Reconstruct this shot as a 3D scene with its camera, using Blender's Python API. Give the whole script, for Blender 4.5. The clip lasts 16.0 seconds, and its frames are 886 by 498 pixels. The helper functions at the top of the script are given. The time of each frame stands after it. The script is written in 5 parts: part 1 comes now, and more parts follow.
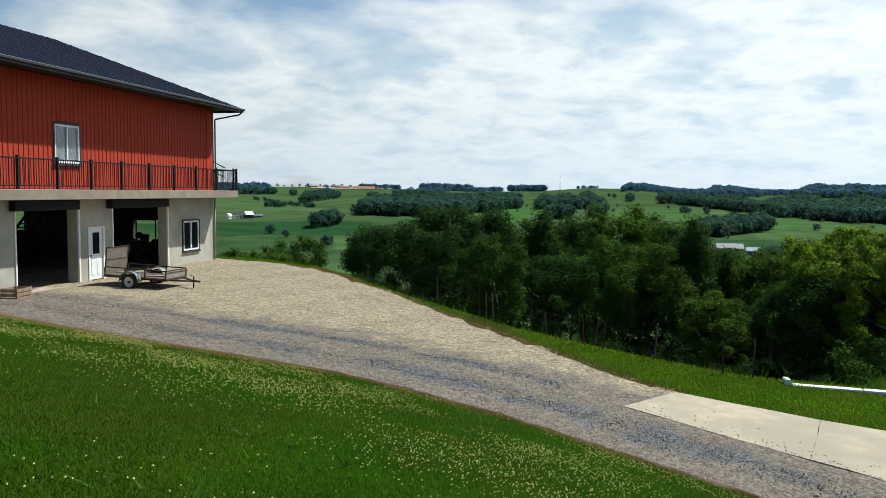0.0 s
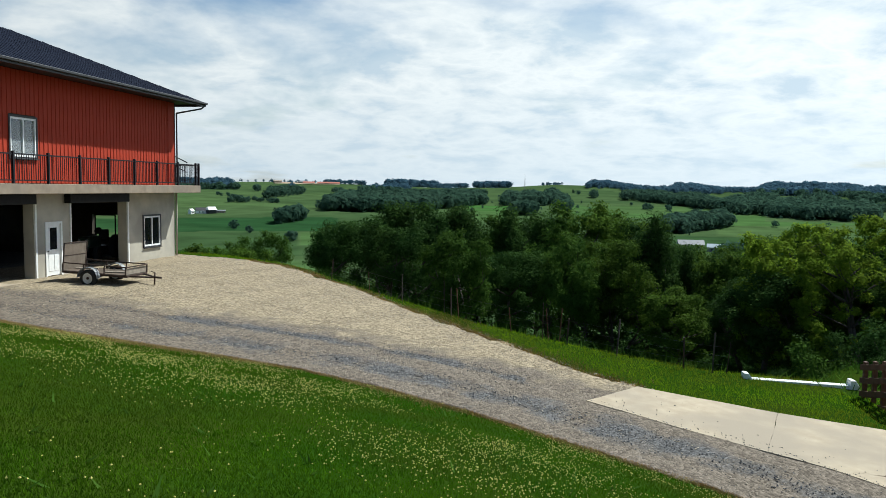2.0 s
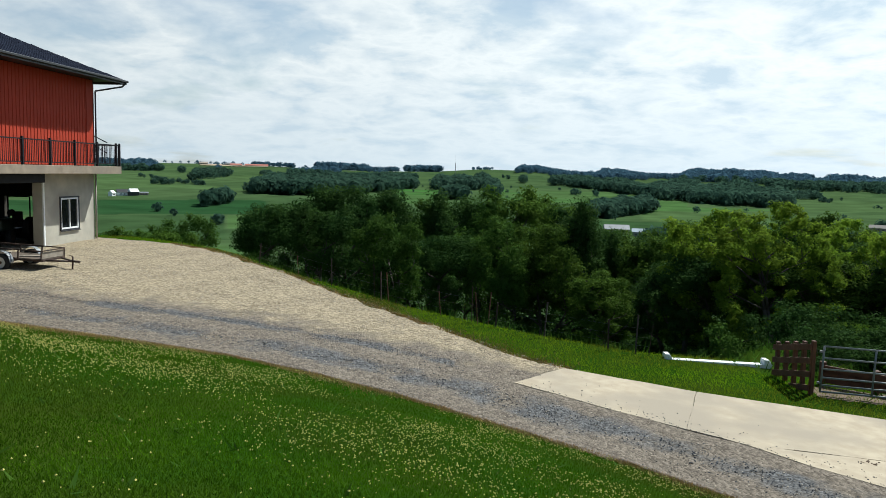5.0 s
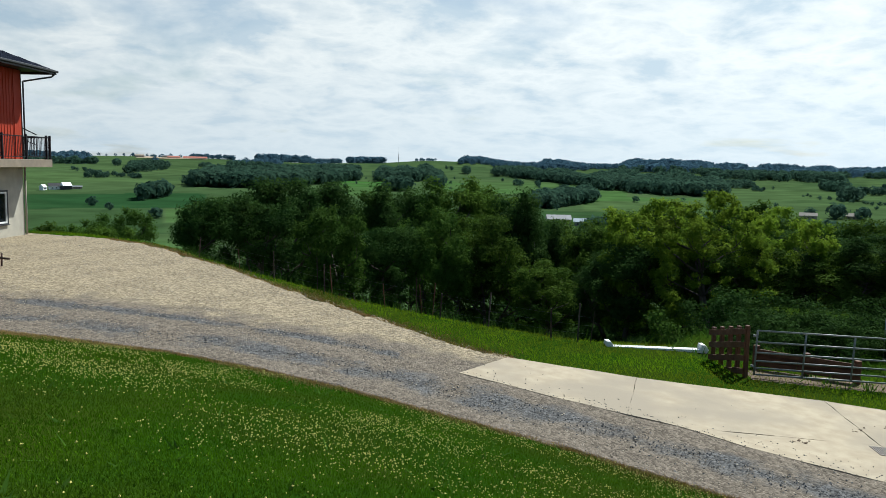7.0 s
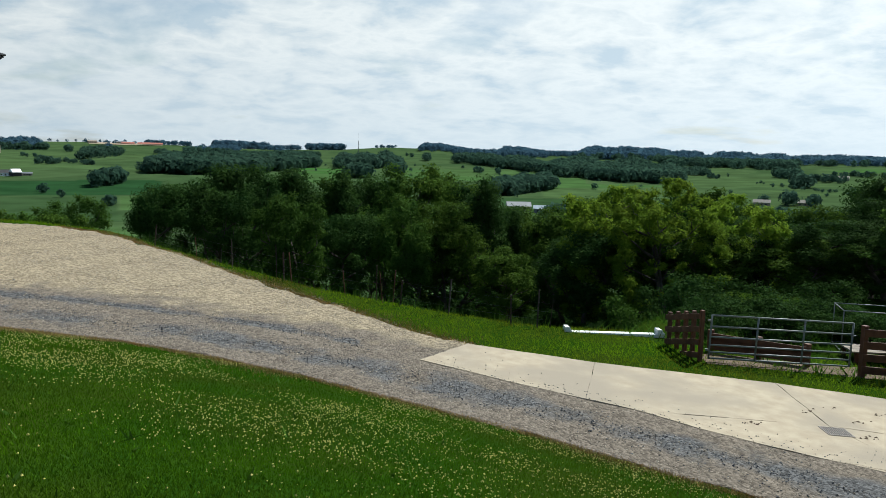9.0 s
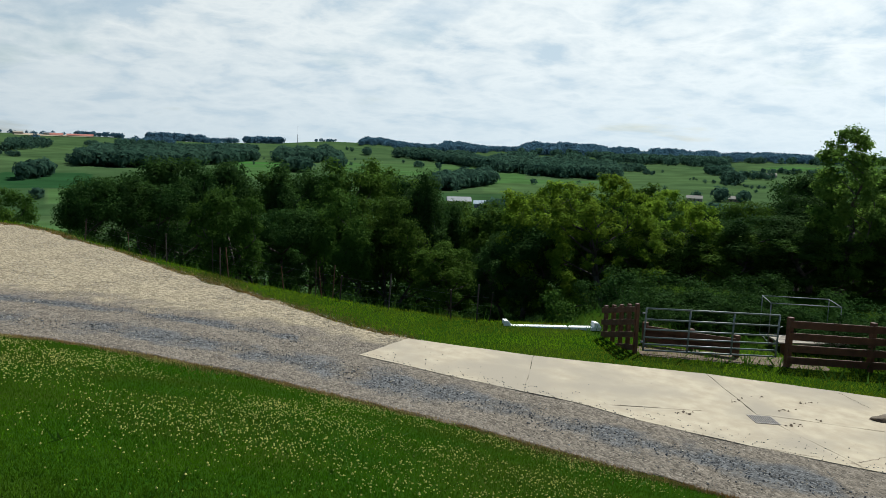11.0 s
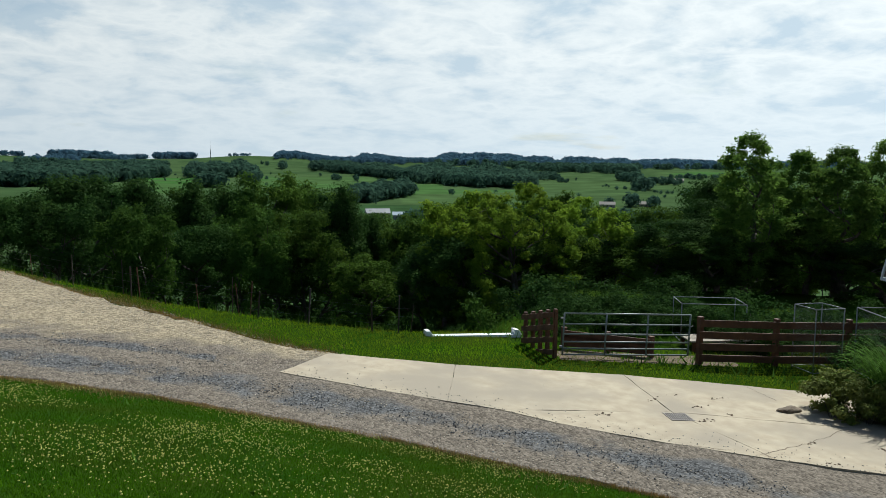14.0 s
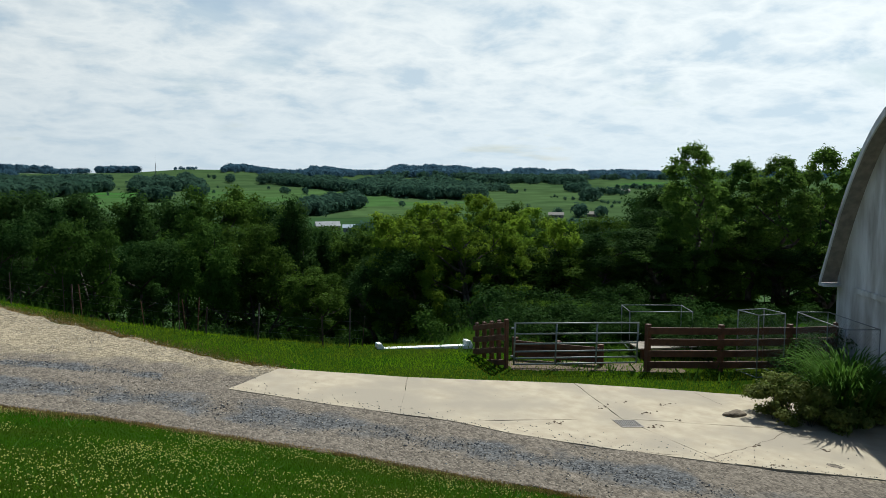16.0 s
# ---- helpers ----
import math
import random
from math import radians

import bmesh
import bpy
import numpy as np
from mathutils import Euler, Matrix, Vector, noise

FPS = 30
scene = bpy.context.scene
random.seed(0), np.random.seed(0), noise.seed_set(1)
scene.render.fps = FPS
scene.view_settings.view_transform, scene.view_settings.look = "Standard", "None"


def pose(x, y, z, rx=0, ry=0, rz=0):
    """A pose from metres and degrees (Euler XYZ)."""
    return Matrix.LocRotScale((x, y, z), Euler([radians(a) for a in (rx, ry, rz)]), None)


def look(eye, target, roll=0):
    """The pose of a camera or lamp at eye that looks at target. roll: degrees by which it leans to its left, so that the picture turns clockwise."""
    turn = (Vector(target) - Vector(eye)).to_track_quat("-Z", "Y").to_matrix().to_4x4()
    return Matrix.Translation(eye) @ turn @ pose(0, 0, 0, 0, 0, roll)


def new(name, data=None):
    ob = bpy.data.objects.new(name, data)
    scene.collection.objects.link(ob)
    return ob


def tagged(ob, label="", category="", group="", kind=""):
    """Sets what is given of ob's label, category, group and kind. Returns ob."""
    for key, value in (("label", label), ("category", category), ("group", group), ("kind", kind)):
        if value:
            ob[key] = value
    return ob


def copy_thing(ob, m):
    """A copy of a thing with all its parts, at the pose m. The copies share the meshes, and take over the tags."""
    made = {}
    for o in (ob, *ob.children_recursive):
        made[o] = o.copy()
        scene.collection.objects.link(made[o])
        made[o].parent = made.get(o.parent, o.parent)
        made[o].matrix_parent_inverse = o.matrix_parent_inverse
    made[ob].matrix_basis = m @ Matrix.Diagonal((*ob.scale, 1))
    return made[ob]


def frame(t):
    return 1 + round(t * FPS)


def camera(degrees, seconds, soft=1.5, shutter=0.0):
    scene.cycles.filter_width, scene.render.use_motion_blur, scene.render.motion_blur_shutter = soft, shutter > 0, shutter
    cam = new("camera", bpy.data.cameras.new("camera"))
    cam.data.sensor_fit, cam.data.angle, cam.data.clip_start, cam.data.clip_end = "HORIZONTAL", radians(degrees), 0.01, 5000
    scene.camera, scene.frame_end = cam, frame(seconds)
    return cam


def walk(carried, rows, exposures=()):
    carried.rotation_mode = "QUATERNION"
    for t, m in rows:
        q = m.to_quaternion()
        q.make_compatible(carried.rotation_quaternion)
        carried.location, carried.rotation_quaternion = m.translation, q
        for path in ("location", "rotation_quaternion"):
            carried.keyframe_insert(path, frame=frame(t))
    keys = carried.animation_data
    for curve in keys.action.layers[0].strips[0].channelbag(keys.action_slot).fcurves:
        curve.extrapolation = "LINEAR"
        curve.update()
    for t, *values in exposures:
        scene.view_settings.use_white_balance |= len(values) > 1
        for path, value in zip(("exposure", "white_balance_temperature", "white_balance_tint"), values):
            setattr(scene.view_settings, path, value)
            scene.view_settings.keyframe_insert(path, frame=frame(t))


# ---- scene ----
cam = camera(58.94, 16.0, soft=0.65)
walk(cam, [
    (0.0, pose(-0.000, -0.000, 3.65, 85.80, -0.50, 0.04)),
    (0.5, pose(0.004, -0.000, 3.65, 85.91, -0.42, -0.82)),
    (1.0, pose(0.009, -0.000, 3.65, 85.80, -0.76, -1.83)),
    (1.5, pose(0.009, -0.000, 3.65, 85.67, -0.87, -1.88)),
    (2.0, pose(0.012, -0.000, 3.65, 85.54, -0.76, -2.48)),
    (2.5, pose(0.017, -0.001, 3.65, 85.46, -1.14, -3.71)),
    (3.0, pose(0.019, -0.001, 3.65, 85.22, -0.82, -4.03)),
    (3.5, pose(0.019, -0.001, 3.65, 84.86, -0.96, -4.09)),
    (4.0, pose(0.024, -0.001, 3.65, 84.69, -1.14, -5.07)),
    (4.5, pose(0.029, -0.002, 3.65, 84.59, -1.24, -6.33)),
    (7.0, pose(0.053, -0.005, 3.65, 83.92, -1.01, -11.64)),
    (7.5, pose(0.057, -0.006, 3.65, 83.86, -0.87, -12.47)),
    (8.0, pose(0.060, -0.007, 3.65, 83.56, -1.01, -13.09)),
    (8.5, pose(0.064, -0.008, 3.65, 83.52, -0.89, -13.98)),
    (9.0, pose(0.066, -0.008, 3.65, 83.03, -1.14, -14.52)),
    (11.5, pose(0.090, -0.016, 3.65, 82.85, -1.28, -20.01)),
    (12.0, pose(0.094, -0.017, 3.65, 83.16, -0.79, -20.88)),
    (12.5, pose(0.096, -0.018, 3.65, 83.32, -0.79, -21.44)),
    (13.0, pose(0.103, -0.021, 3.65, 83.21, -0.90, -22.98)),
    (13.5, pose(0.107, -0.023, 3.65, 83.45, -0.79, -24.11)),
    (14.0, pose(0.110, -0.024, 3.65, 83.69, -0.55, -24.83)),
    (14.5, pose(0.115, -0.026, 3.65, 84.03, -0.55, -25.89)),
    (15.0, pose(0.119, -0.029, 3.65, 84.19, -0.53, -27.00)),
    (15.5, pose(0.122, -0.030, 3.65, 84.18, -0.21, -27.76)),
    (16.0, pose(0.125, -0.032, 3.65, 84.58, -0.13, -28.47)),
], [(0.0, 0.36, 6150, 3), (4.5, 0.35, 6150, 3), (8.0, 0.26, 6150, 3), (16.0, 0.13, 6150, 3)])

# ---- world, sun ----
SUN_AZ, SUN_EL = radians(53), radians(52)
world = bpy.data.worlds.new("sky")
scene.world = world
world.use_nodes = True
wn, wl = world.node_tree.nodes, world.node_tree.links
wn.clear()


def wnode(kind, **kw):
    n = wn.new(kind)
    for k, v in kw.items():
        n.inputs[k].default_value = v
    return n


w_out = wn.new("ShaderNodeOutputWorld")
w_bg = wnode("ShaderNodeBackground", Strength=0.088)
w_sky = wn.new("ShaderNodeTexSky")
w_sky.sky_type, w_sky.sun_disc = "NISHITA", False
w_sky.sun_elevation, w_sky.sun_rotation = SUN_EL, SUN_AZ
w_tc = wn.new("ShaderNodeTexCoord")
w_sep = wn.new("ShaderNodeSeparateXYZ")
wl.new(w_tc.outputs["Generated"], w_sep.inputs[0])


def wmath(op, a, b=0.0, c=None, clamp=False):
    n = wn.new("ShaderNodeMath")
    n.operation, n.use_clamp = op, clamp
    for k, v in enumerate((a, b, c)):
        if v is None:
            continue
        if isinstance(v, (int, float)):
            n.inputs[k].default_value = v
        else:
            wl.new(v, n.inputs[k])
    return n.outputs[0]


def wramp(src, *stops):
    r = wn.new("ShaderNodeValToRGB")
    for k, (at, c) in enumerate(stops):
        e = r.color_ramp.elements[k] if k < 2 else r.color_ramp.elements.new(at)
        e.position, e.color = at, (*c, 1)
    wl.new(src, r.inputs[0])
    return r.outputs[0]


def wmix(fac, a, b):
    x = wn.new("ShaderNodeMix")
    x.data_type = "RGBA"
    for key, v in (("Factor", fac), ("A", a), ("B", b)):
        wl.new(v, x.inputs[key])
    return x.outputs["Result"]


# one flat cloud layer: puffs crowd into rows towards the horizon
w_x, w_y, w_z = w_sep.outputs[0], w_sep.outputs[1], wmath("ABSOLUTE", w_sep.outputs[2])
w_up = wmath("ADD", w_z, 0.24)
w_flat = wn.new("ShaderNodeCombineXYZ")
wl.new(wmath("DIVIDE", w_x, w_up), w_flat.inputs[0])
wl.new(wmath("DIVIDE", w_y, w_up), w_flat.inputs[1])
w_n1 = wnode("ShaderNodeTexNoise", Scale=1.15, Detail=9.0, Roughness=0.52, Distortion=0.25)
w_n2 = wnode("ShaderNodeTexNoise", Scale=3.4, Detail=9.0, Roughness=0.58, Distortion=0.2)
for n in (w_n1, w_n2):
    wl.new(w_flat.outputs[0], n.inputs["Vector"])
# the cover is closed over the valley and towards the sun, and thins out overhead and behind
# out of view the clouds are thinned to weaken skylight on shaded sides
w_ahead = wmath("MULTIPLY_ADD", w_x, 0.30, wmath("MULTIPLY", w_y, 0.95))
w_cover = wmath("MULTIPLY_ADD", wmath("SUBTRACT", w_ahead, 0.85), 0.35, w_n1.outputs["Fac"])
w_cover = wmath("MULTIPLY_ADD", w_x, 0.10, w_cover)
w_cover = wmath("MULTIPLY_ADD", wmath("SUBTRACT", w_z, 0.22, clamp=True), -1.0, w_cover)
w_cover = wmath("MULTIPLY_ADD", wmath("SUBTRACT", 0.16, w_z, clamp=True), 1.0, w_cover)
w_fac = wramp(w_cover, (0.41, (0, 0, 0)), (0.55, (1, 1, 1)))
w_puff = wramp(w_n2.outputs["Fac"], (0.36, (6.1, 7.0, 7.9)), (0.46, (8.1, 8.45, 8.8)), (0.55, (9.3, 9.4, 9.5)), (0.68, (7.4, 7.9, 8.4)))
# low over the hills the clouds run together, paler and bluer
w_rgb = wn.new("ShaderNodeRGB")
w_rgb.outputs[0].default_value = (6.7, 7.5, 8.3, 1)
w_puff = wmix(wmath("MULTIPLY", wmath("SUBTRACT", 0.13, w_z, clamp=True), 5.5, clamp=True), w_puff, w_rgb.outputs[0])
# brighter towards the sun
w_glow = wmath("ADD", wmath("MULTIPLY", w_x, 0.27), 0.875)
w_gain = wn.new("ShaderNodeVectorMath")
w_gain.operation = "SCALE"
wl.new(w_puff, w_gain.inputs[0])
wl.new(w_glow, w_gain.inputs["Scale"])
w_blue = wn.new("ShaderNodeVectorMath")
w_blue.operation = "SCALE"
w_blue.inputs["Scale"].default_value = 0.9
wl.new(w_sky.outputs[0], w_blue.inputs[0])
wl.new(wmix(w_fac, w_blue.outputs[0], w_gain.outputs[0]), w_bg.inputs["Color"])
wl.new(w_bg.outputs[0], w_out.inputs[0])

sun = new("sun", bpy.data.lights.new("sun", "SUN"))
sun.data.energy, sun.data.angle, sun.data.color = 5.0, radians(0.6), (1.0, 0.98, 0.92)
sun.matrix_world = look((0, 0, 60), (-math.sin(SUN_AZ) * math.cos(SUN_EL), -math.cos(SUN_AZ) * math.cos(SUN_EL), 60 - math.sin(SUN_EL)))

# ---- materials ----


def surface(name, c1, c2, scale=4.0, rough=0.8, bump=0.0, bump_scale=60.0, metal=0.0, c3=None, big=0.4, spread=0.0, stretch=None, trans=0.0, ramp=(0.35, 0.65), spec=0.5):
    """Two colours mixed by fine noise, a third in large soft patches, fine relief, and a spread of brightness from piece to piece."""
    m = bpy.data.materials.new(name)
    m.use_nodes = True
    nt, lk = m.node_tree.nodes, m.node_tree.links
    b = nt["Principled BSDF"]
    b.inputs["Roughness"].default_value, b.inputs["Metallic"].default_value = rough, metal
    b.inputs["Specular IOR Level"].default_value = spec
    tc = nt.new("ShaderNodeTexCoord")
    src = tc.outputs["Object"]
    if stretch:
        mp = nt.new("ShaderNodeMapping")
        mp.inputs["Scale"].default_value = stretch
        lk.new(src, mp.inputs["Vector"])
        src = mp.outputs[0]
    n1 = nt.new("ShaderNodeTexNoise")
    n1.inputs["Scale"].default_value, n1.inputs["Detail"].default_value = scale, 6
    lk.new(src, n1.inputs["Vector"])
    r = nt.new("ShaderNodeValToRGB")
    r.color_ramp.elements[0].color, r.color_ramp.elements[1].color = (*c1, 1), (*c2, 1)
    r.color_ramp.elements[0].position, r.color_ramp.elements[1].position = ramp
    lk.new(n1.outputs["Fac"], r.inputs[0])
    col = r.outputs[0]
    if c3:
        n2 = nt.new("ShaderNodeTexNoise")
        n2.inputs["Scale"].default_value, n2.inputs["Detail"].default_value = big, 4
        lk.new(src, n2.inputs["Vector"])
        r2 = nt.new("ShaderNodeValToRGB")
        r2.color_ramp.elements[0].position, r2.color_ramp.elements[1].position = 0.42, 0.62
        lk.new(n2.outputs["Fac"], r2.inputs[0])
        mx = nt.new("ShaderNodeMix")
        mx.data_type = "RGBA"
        lk.new(r2.outputs[0], mx.inputs["Factor"])
        lk.new(col, mx.inputs["A"])
        mx.inputs["B"].default_value = (*c3, 1)
        col = mx.outputs["Result"]
    if spread:
        geo, oi = nt.new("ShaderNodeNewGeometry"), nt.new("ShaderNodeObjectInfo")
        add = nt.new("ShaderNodeMath")
        lk.new(geo.outputs["Random Per Island"], add.inputs[0])
        lk.new(oi.outputs["Random"], add.inputs[1])
        mr = nt.new("ShaderNodeMapRange")
        mr.inputs["From Max"].default_value = 2.0
        mr.inputs["To Min"].default_value, mr.inputs["To Max"].default_value = 1 - spread, 1 + spread
        lk.new(add.outputs[0], mr.inputs["Value"])
        hs = nt.new("ShaderNodeHueSaturation")
        lk.new(mr.outputs[0], hs.inputs["Value"])
        lk.new(col, hs.inputs["Color"])
        col = hs.outputs[0]
    lk.new(col, b.inputs["Base Color"])
    if bump:
        n3 = nt.new("ShaderNodeTexNoise")
        n3.inputs["Scale"].default_value, n3.inputs["Detail"].default_value = bump_scale, 4
        lk.new(src, n3.inputs["Vector"])
        bp = nt.new("ShaderNodeBump")
        bp.inputs["Strength"].default_value, bp.inputs["Distance"].default_value = bump, 0.02
        lk.new(n3.outputs["Fac"], bp.inputs["Height"])
        lk.new(bp.outputs[0], b.inputs["Normal"])
    if trans:
        tr = nt.new("ShaderNodeBsdfTranslucent")
        lk.new(col, tr.inputs["Color"])
        ms = nt.new("ShaderNodeMixShader")
        ms.inputs[0].default_value = trans
        lk.new(b.outputs[0], ms.inputs[1])
        lk.new(tr.outputs[0], ms.inputs[2])
        lk.new(ms.outputs[0], nt["Material Output"].inputs["Surface"])
    return m


M_TURF = surface("turf", (0.012, 0.036, 0.003), (0.022, 0.056, 0.004), 9, 0.95, 0.8, 40, c3=(0.026, 0.044, 0.005), big=0.35, spec=0.0)
M_CONC = surface("concrete", (0.355, 0.287, 0.200), (0.435, 0.362, 0.258), 3, 0.9, 0.12, 90, c3=(0.305, 0.255, 0.19), big=0.5)
M_RED = surface("red_steel", (0.38, 0.048, 0.026), (0.41, 0.056, 0.031), 2, 0.6, 0.03, 3, spec=0.08)
M_BLACK = surface("black_steel", (0.010, 0.010, 0.013), (0.016, 0.016, 0.020), 6, 0.6, 0.05, 20, spec=0.2)
M_ROOF = surface("dark_roof_steel", (0.006, 0.009, 0.020), (0.010, 0.013, 0.026), 4, 0.7, spec=0.06)
M_WALLC = surface("cast_concrete", (0.40, 0.37, 0.31), (0.50, 0.46, 0.38), 1.5, 0.85, 0.15, 50, c3=(0.35, 0.32, 0.27), big=0.6)
M_LEAF = surface("leaf_green", (0.034, 0.078, 0.012), (0.062, 0.118, 0.018), 0.4, 0.85, spread=0.35, trans=0.35, spec=0.03)

# ---- shapes ----


def add_box(bm, x0, x1, y0, y1, z0, z1, m=None, bevel=0.0):
    vs = [bm.verts.new((x, y, z)) for z in (z0, z1) for y in (y0, y1) for x in (x0, x1)]
    if m is not None:
        for v in vs:
            v.co = m @ v.co
    fs = [bm.faces.new([vs[i] for i in q]) for q in ((0, 2, 3, 1), (4, 5, 7, 6), (0, 1, 5, 4), (2, 6, 7, 3), (0, 4, 6, 2), (1, 3, 7, 5))]
    if bevel:
        es = list({e for f in fs for e in f.edges})
        bmesh.ops.bevel(bm, geom=es, offset=bevel, segments=1, affect="EDGES")
    return vs


def tube(bm, p, q, r0, r1=None, n=8):
    """A tapered round bar from p to q."""
    p, q = Vector(p), Vector(q)
    r1 = r0 if r1 is None else r1
    m = (q - p).to_track_quat("Z", "Y").to_matrix()
    a = [bm.verts.new(p + m @ Vector((r0 * math.cos(k * 2 * math.pi / n), r0 * math.sin(k * 2 * math.pi / n), 0))) for k in range(n)]
    b = [bm.verts.new(q + m @ Vector((r1 * math.cos(k * 2 * math.pi / n), r1 * math.sin(k * 2 * math.pi / n), 0))) for k in range(n)]
    for k in range(n):
        f = bm.faces.new((a[k], a[(k + 1) % n], b[(k + 1) % n], b[k]))
        f.smooth = n > 6
    bm.faces.new(a[::-1]), bm.faces.new(b)


def finish(name, bm, mat):
    me = bpy.data.meshes.new(name)
    bmesh.ops.recalc_face_normals(bm, faces=bm.faces)
    bm.to_mesh(me)
    bm.free()
    me.materials.append(mat)
    return me


def part(name, bm, mat, parent=None, label=""):
    """One mesh object under a thing or under a part of it; the mesh is in the coordinates of the parent."""
    ob = new(name, finish(name, bm, mat) if isinstance(bm, bmesh.types.BMesh) else bm)
    ob.parent = parent
    return tagged(ob, label)


def boxes(*bs, m=None, bevel=0.0):
    bm = bmesh.new()
    for b in bs:
        add_box(bm, *b, m=m, bevel=bevel)
    return bm


def thing(name, m, label, category, group="", kind=""):
    ob = tagged(new(name), label, category, group, kind)
    ob.matrix_world = m
    return ob


def raw(name, verts, faces, mat, smooth=False):
    me = bpy.data.meshes.new(name)
    me.from_pydata(verts, [], faces)
    if smooth:
        me.polygons.foreach_set("use_smooth", [True] * len(me.polygons))
    me.materials.append(mat)
    return me


# ---- the lie of the land ----
LAWN_EDGE = np.array([(-40, 30), (-20, 25.5), (-13, 22.8), (-9.8, 21.3), (-7.2, 20.4), (-4.8, 19.6), (-2.5, 18.7), (-0.4, 17.5), (1.4, 16.2), (3.4, 14.5), (5.3, 12.8), (8, 10.1), (13, 5), (22, -6)])
VERGE_EDGE = np.array([(-40, 48), (-14, 42.5), (-9.7, 40.1), (-8, 39), (-6.3, 37.4), (-4.7, 35.3), (-2.9, 32.6), (-1.4, 30.2), (0.3, 27.1), (2.1, 24.5), (3.5, 22.2), (4.6, 20.4), (5.9, 19.1), (7.6, 16.6), (10, 13.6), (14, 10.2), (19, 4), (25, -4)])
BREAK = np.array([(-90, 52), (-30, 47), (-14, 44.6), (-9.8, 41.4), (-6.3, 38.2), (-4.7, 36.0), (-3.2, 33.4), (-1.4, 30.8), (2.2, 26.0), (5.4, 23.2), (8.2, 21.5), (9.3, 21.2), (12.3, 21.0), (14.2, 23.5), (20, 28), (32, 22), (60, 0), (80, -40)])
# the far land as seen from the lawn: distance, and the elevation at which the ground lies there
FAR_R = (60, 100, 150, 300, 450, 600, 740, 900, 1100, 1300, 1550, 1800, 2050)
FAR_E = (-13.5, -10.6, -8.9, -6.3, -4.5, -3.3, -2.45, -1.75, -1.2, -.78, -.45, -.2, .0)
RIDGE_A = (-50, -16, -13, -10, -5, -1.5, 2, 7, 10.4, 12.6, 13.8, 16, 17.9, 19.4, 21.4, 23.8, 25.2, 28.5, 30.2, 33, 37, 38.7, 40.6, 44, 48, 80)
RIDGE_E = (.3, .35, .40, .42, .36, .24, .14, .24, .50, .46, .66, .26, .16, .52, .22, .12, .56, .58, .40, .42, .36, .14, .26, .10, .16, .2)
CREST = 2300.0


def side(line, x, y):
    """Signed distance from a line of points; positive to its left as it runs."""
    x, y = np.asarray(x, float), np.asarray(y, float)
    best, sign = np.full(x.shape, 1e9), np.ones(x.shape)
    for (ax, ay), (bx, by) in zip(line[:-1], line[1:]):
        dx, dy = bx - ax, by - ay
        s = np.clip(((x - ax) * dx + (y - ay) * dy) / (dx * dx + dy * dy), 0, 1)
        d = np.hypot(x - ax - s * dx, y - ay - s * dy)
        near = d < best
        best = np.where(near, d, best)
        sign = np.where(near, np.where(dx * (y - ay) - dy * (x - ax) > 0, 1, -1), sign)
    return best * sign


def near_z(x, y):
    g = 0.062 * (np.minimum(x, 17) + 10) - 0.03 * (np.clip(y, 4, 60) - 30)
    return -0.15 * np.log1p(np.exp(np.clip(g / 0.15, -30, 30)))


def waves(x, y, size, seed):
    k = 1 / size
    return (np.sin(x * k + seed) * np.cos(y * k * 0.8 + 2 * seed) + 0.6 * np.sin(x * k * 1.9 - y * k * 1.3 + 3.1 * seed) + 0.4 * np.cos(x * k * 3.1 + y * k * 2.7 + seed)) / 2


def ground_z(x, y):
    x, y = np.asarray(x, float), np.asarray(y, float)
    z = near_z(x, y)
    s = -side(LAWN_EDGE, x, y)
    ex = np.interp(x, LAWN_EDGE[:, 0], LAWN_EDGE[:, 1])
    lawn = near_z(x, ex) + 0.177 * np.clip(ex - y, 0, 26)
    z = np.where(s > 0, lawn + 0.03 * np.clip(s / 0.3, 0, 1), z)
    bed = np.minimum(side(LAWN_EDGE, x, y), -side(VERGE_EDGE, x, y))
    z = z - 0.10 * np.clip((bed - 0.25) / 0.4, 0, 1)
    d = side(BREAK, x, y)
    r = np.hypot(x, y)
    az = np.degrees(np.arctan2(x, y))
    top = np.interp(az, RIDGE_A, RIDGE_E)
    el = np.interp(r, FAR_R, FAR_E)
    el = el + np.clip((r - 1700) / (CREST - 1700), 0, 1) ** 1.5 * (top - .15)
    # rolls of the land, never steep enough to hide one another
    roll = waves(x, y, 170, 1.3) + .5 * waves(x, y, 75, 4.2)
    el = el + .10 * roll * np.clip((r - 250) / 500, 0, 1) * np.clip((2150 - r) / 400, 0, 1)
    far = 3.65 + np.minimum(r, CREST) * np.tan(np.radians(el)) - .05 * np.clip(r - CREST, 0, None)
    drop = z - 0.85 * (np.sqrt(np.clip(d, 0, None) ** 2 + 0.3) - 0.548)
    m = np.clip((r - 60) / 60, 0, 1) * np.clip(d / 10, 0, 1)
    out = np.where(d > 0, np.maximum(drop, far) * (1 - m) + far * m, z)
    back = np.clip((r - 60) / 200, 0, 1)
    return np.where(d > 0, out, z * (1 - back) - 4 * back)


def gz(x, y):
    return float(ground_z(np.array([x]), np.array([y]))[0])

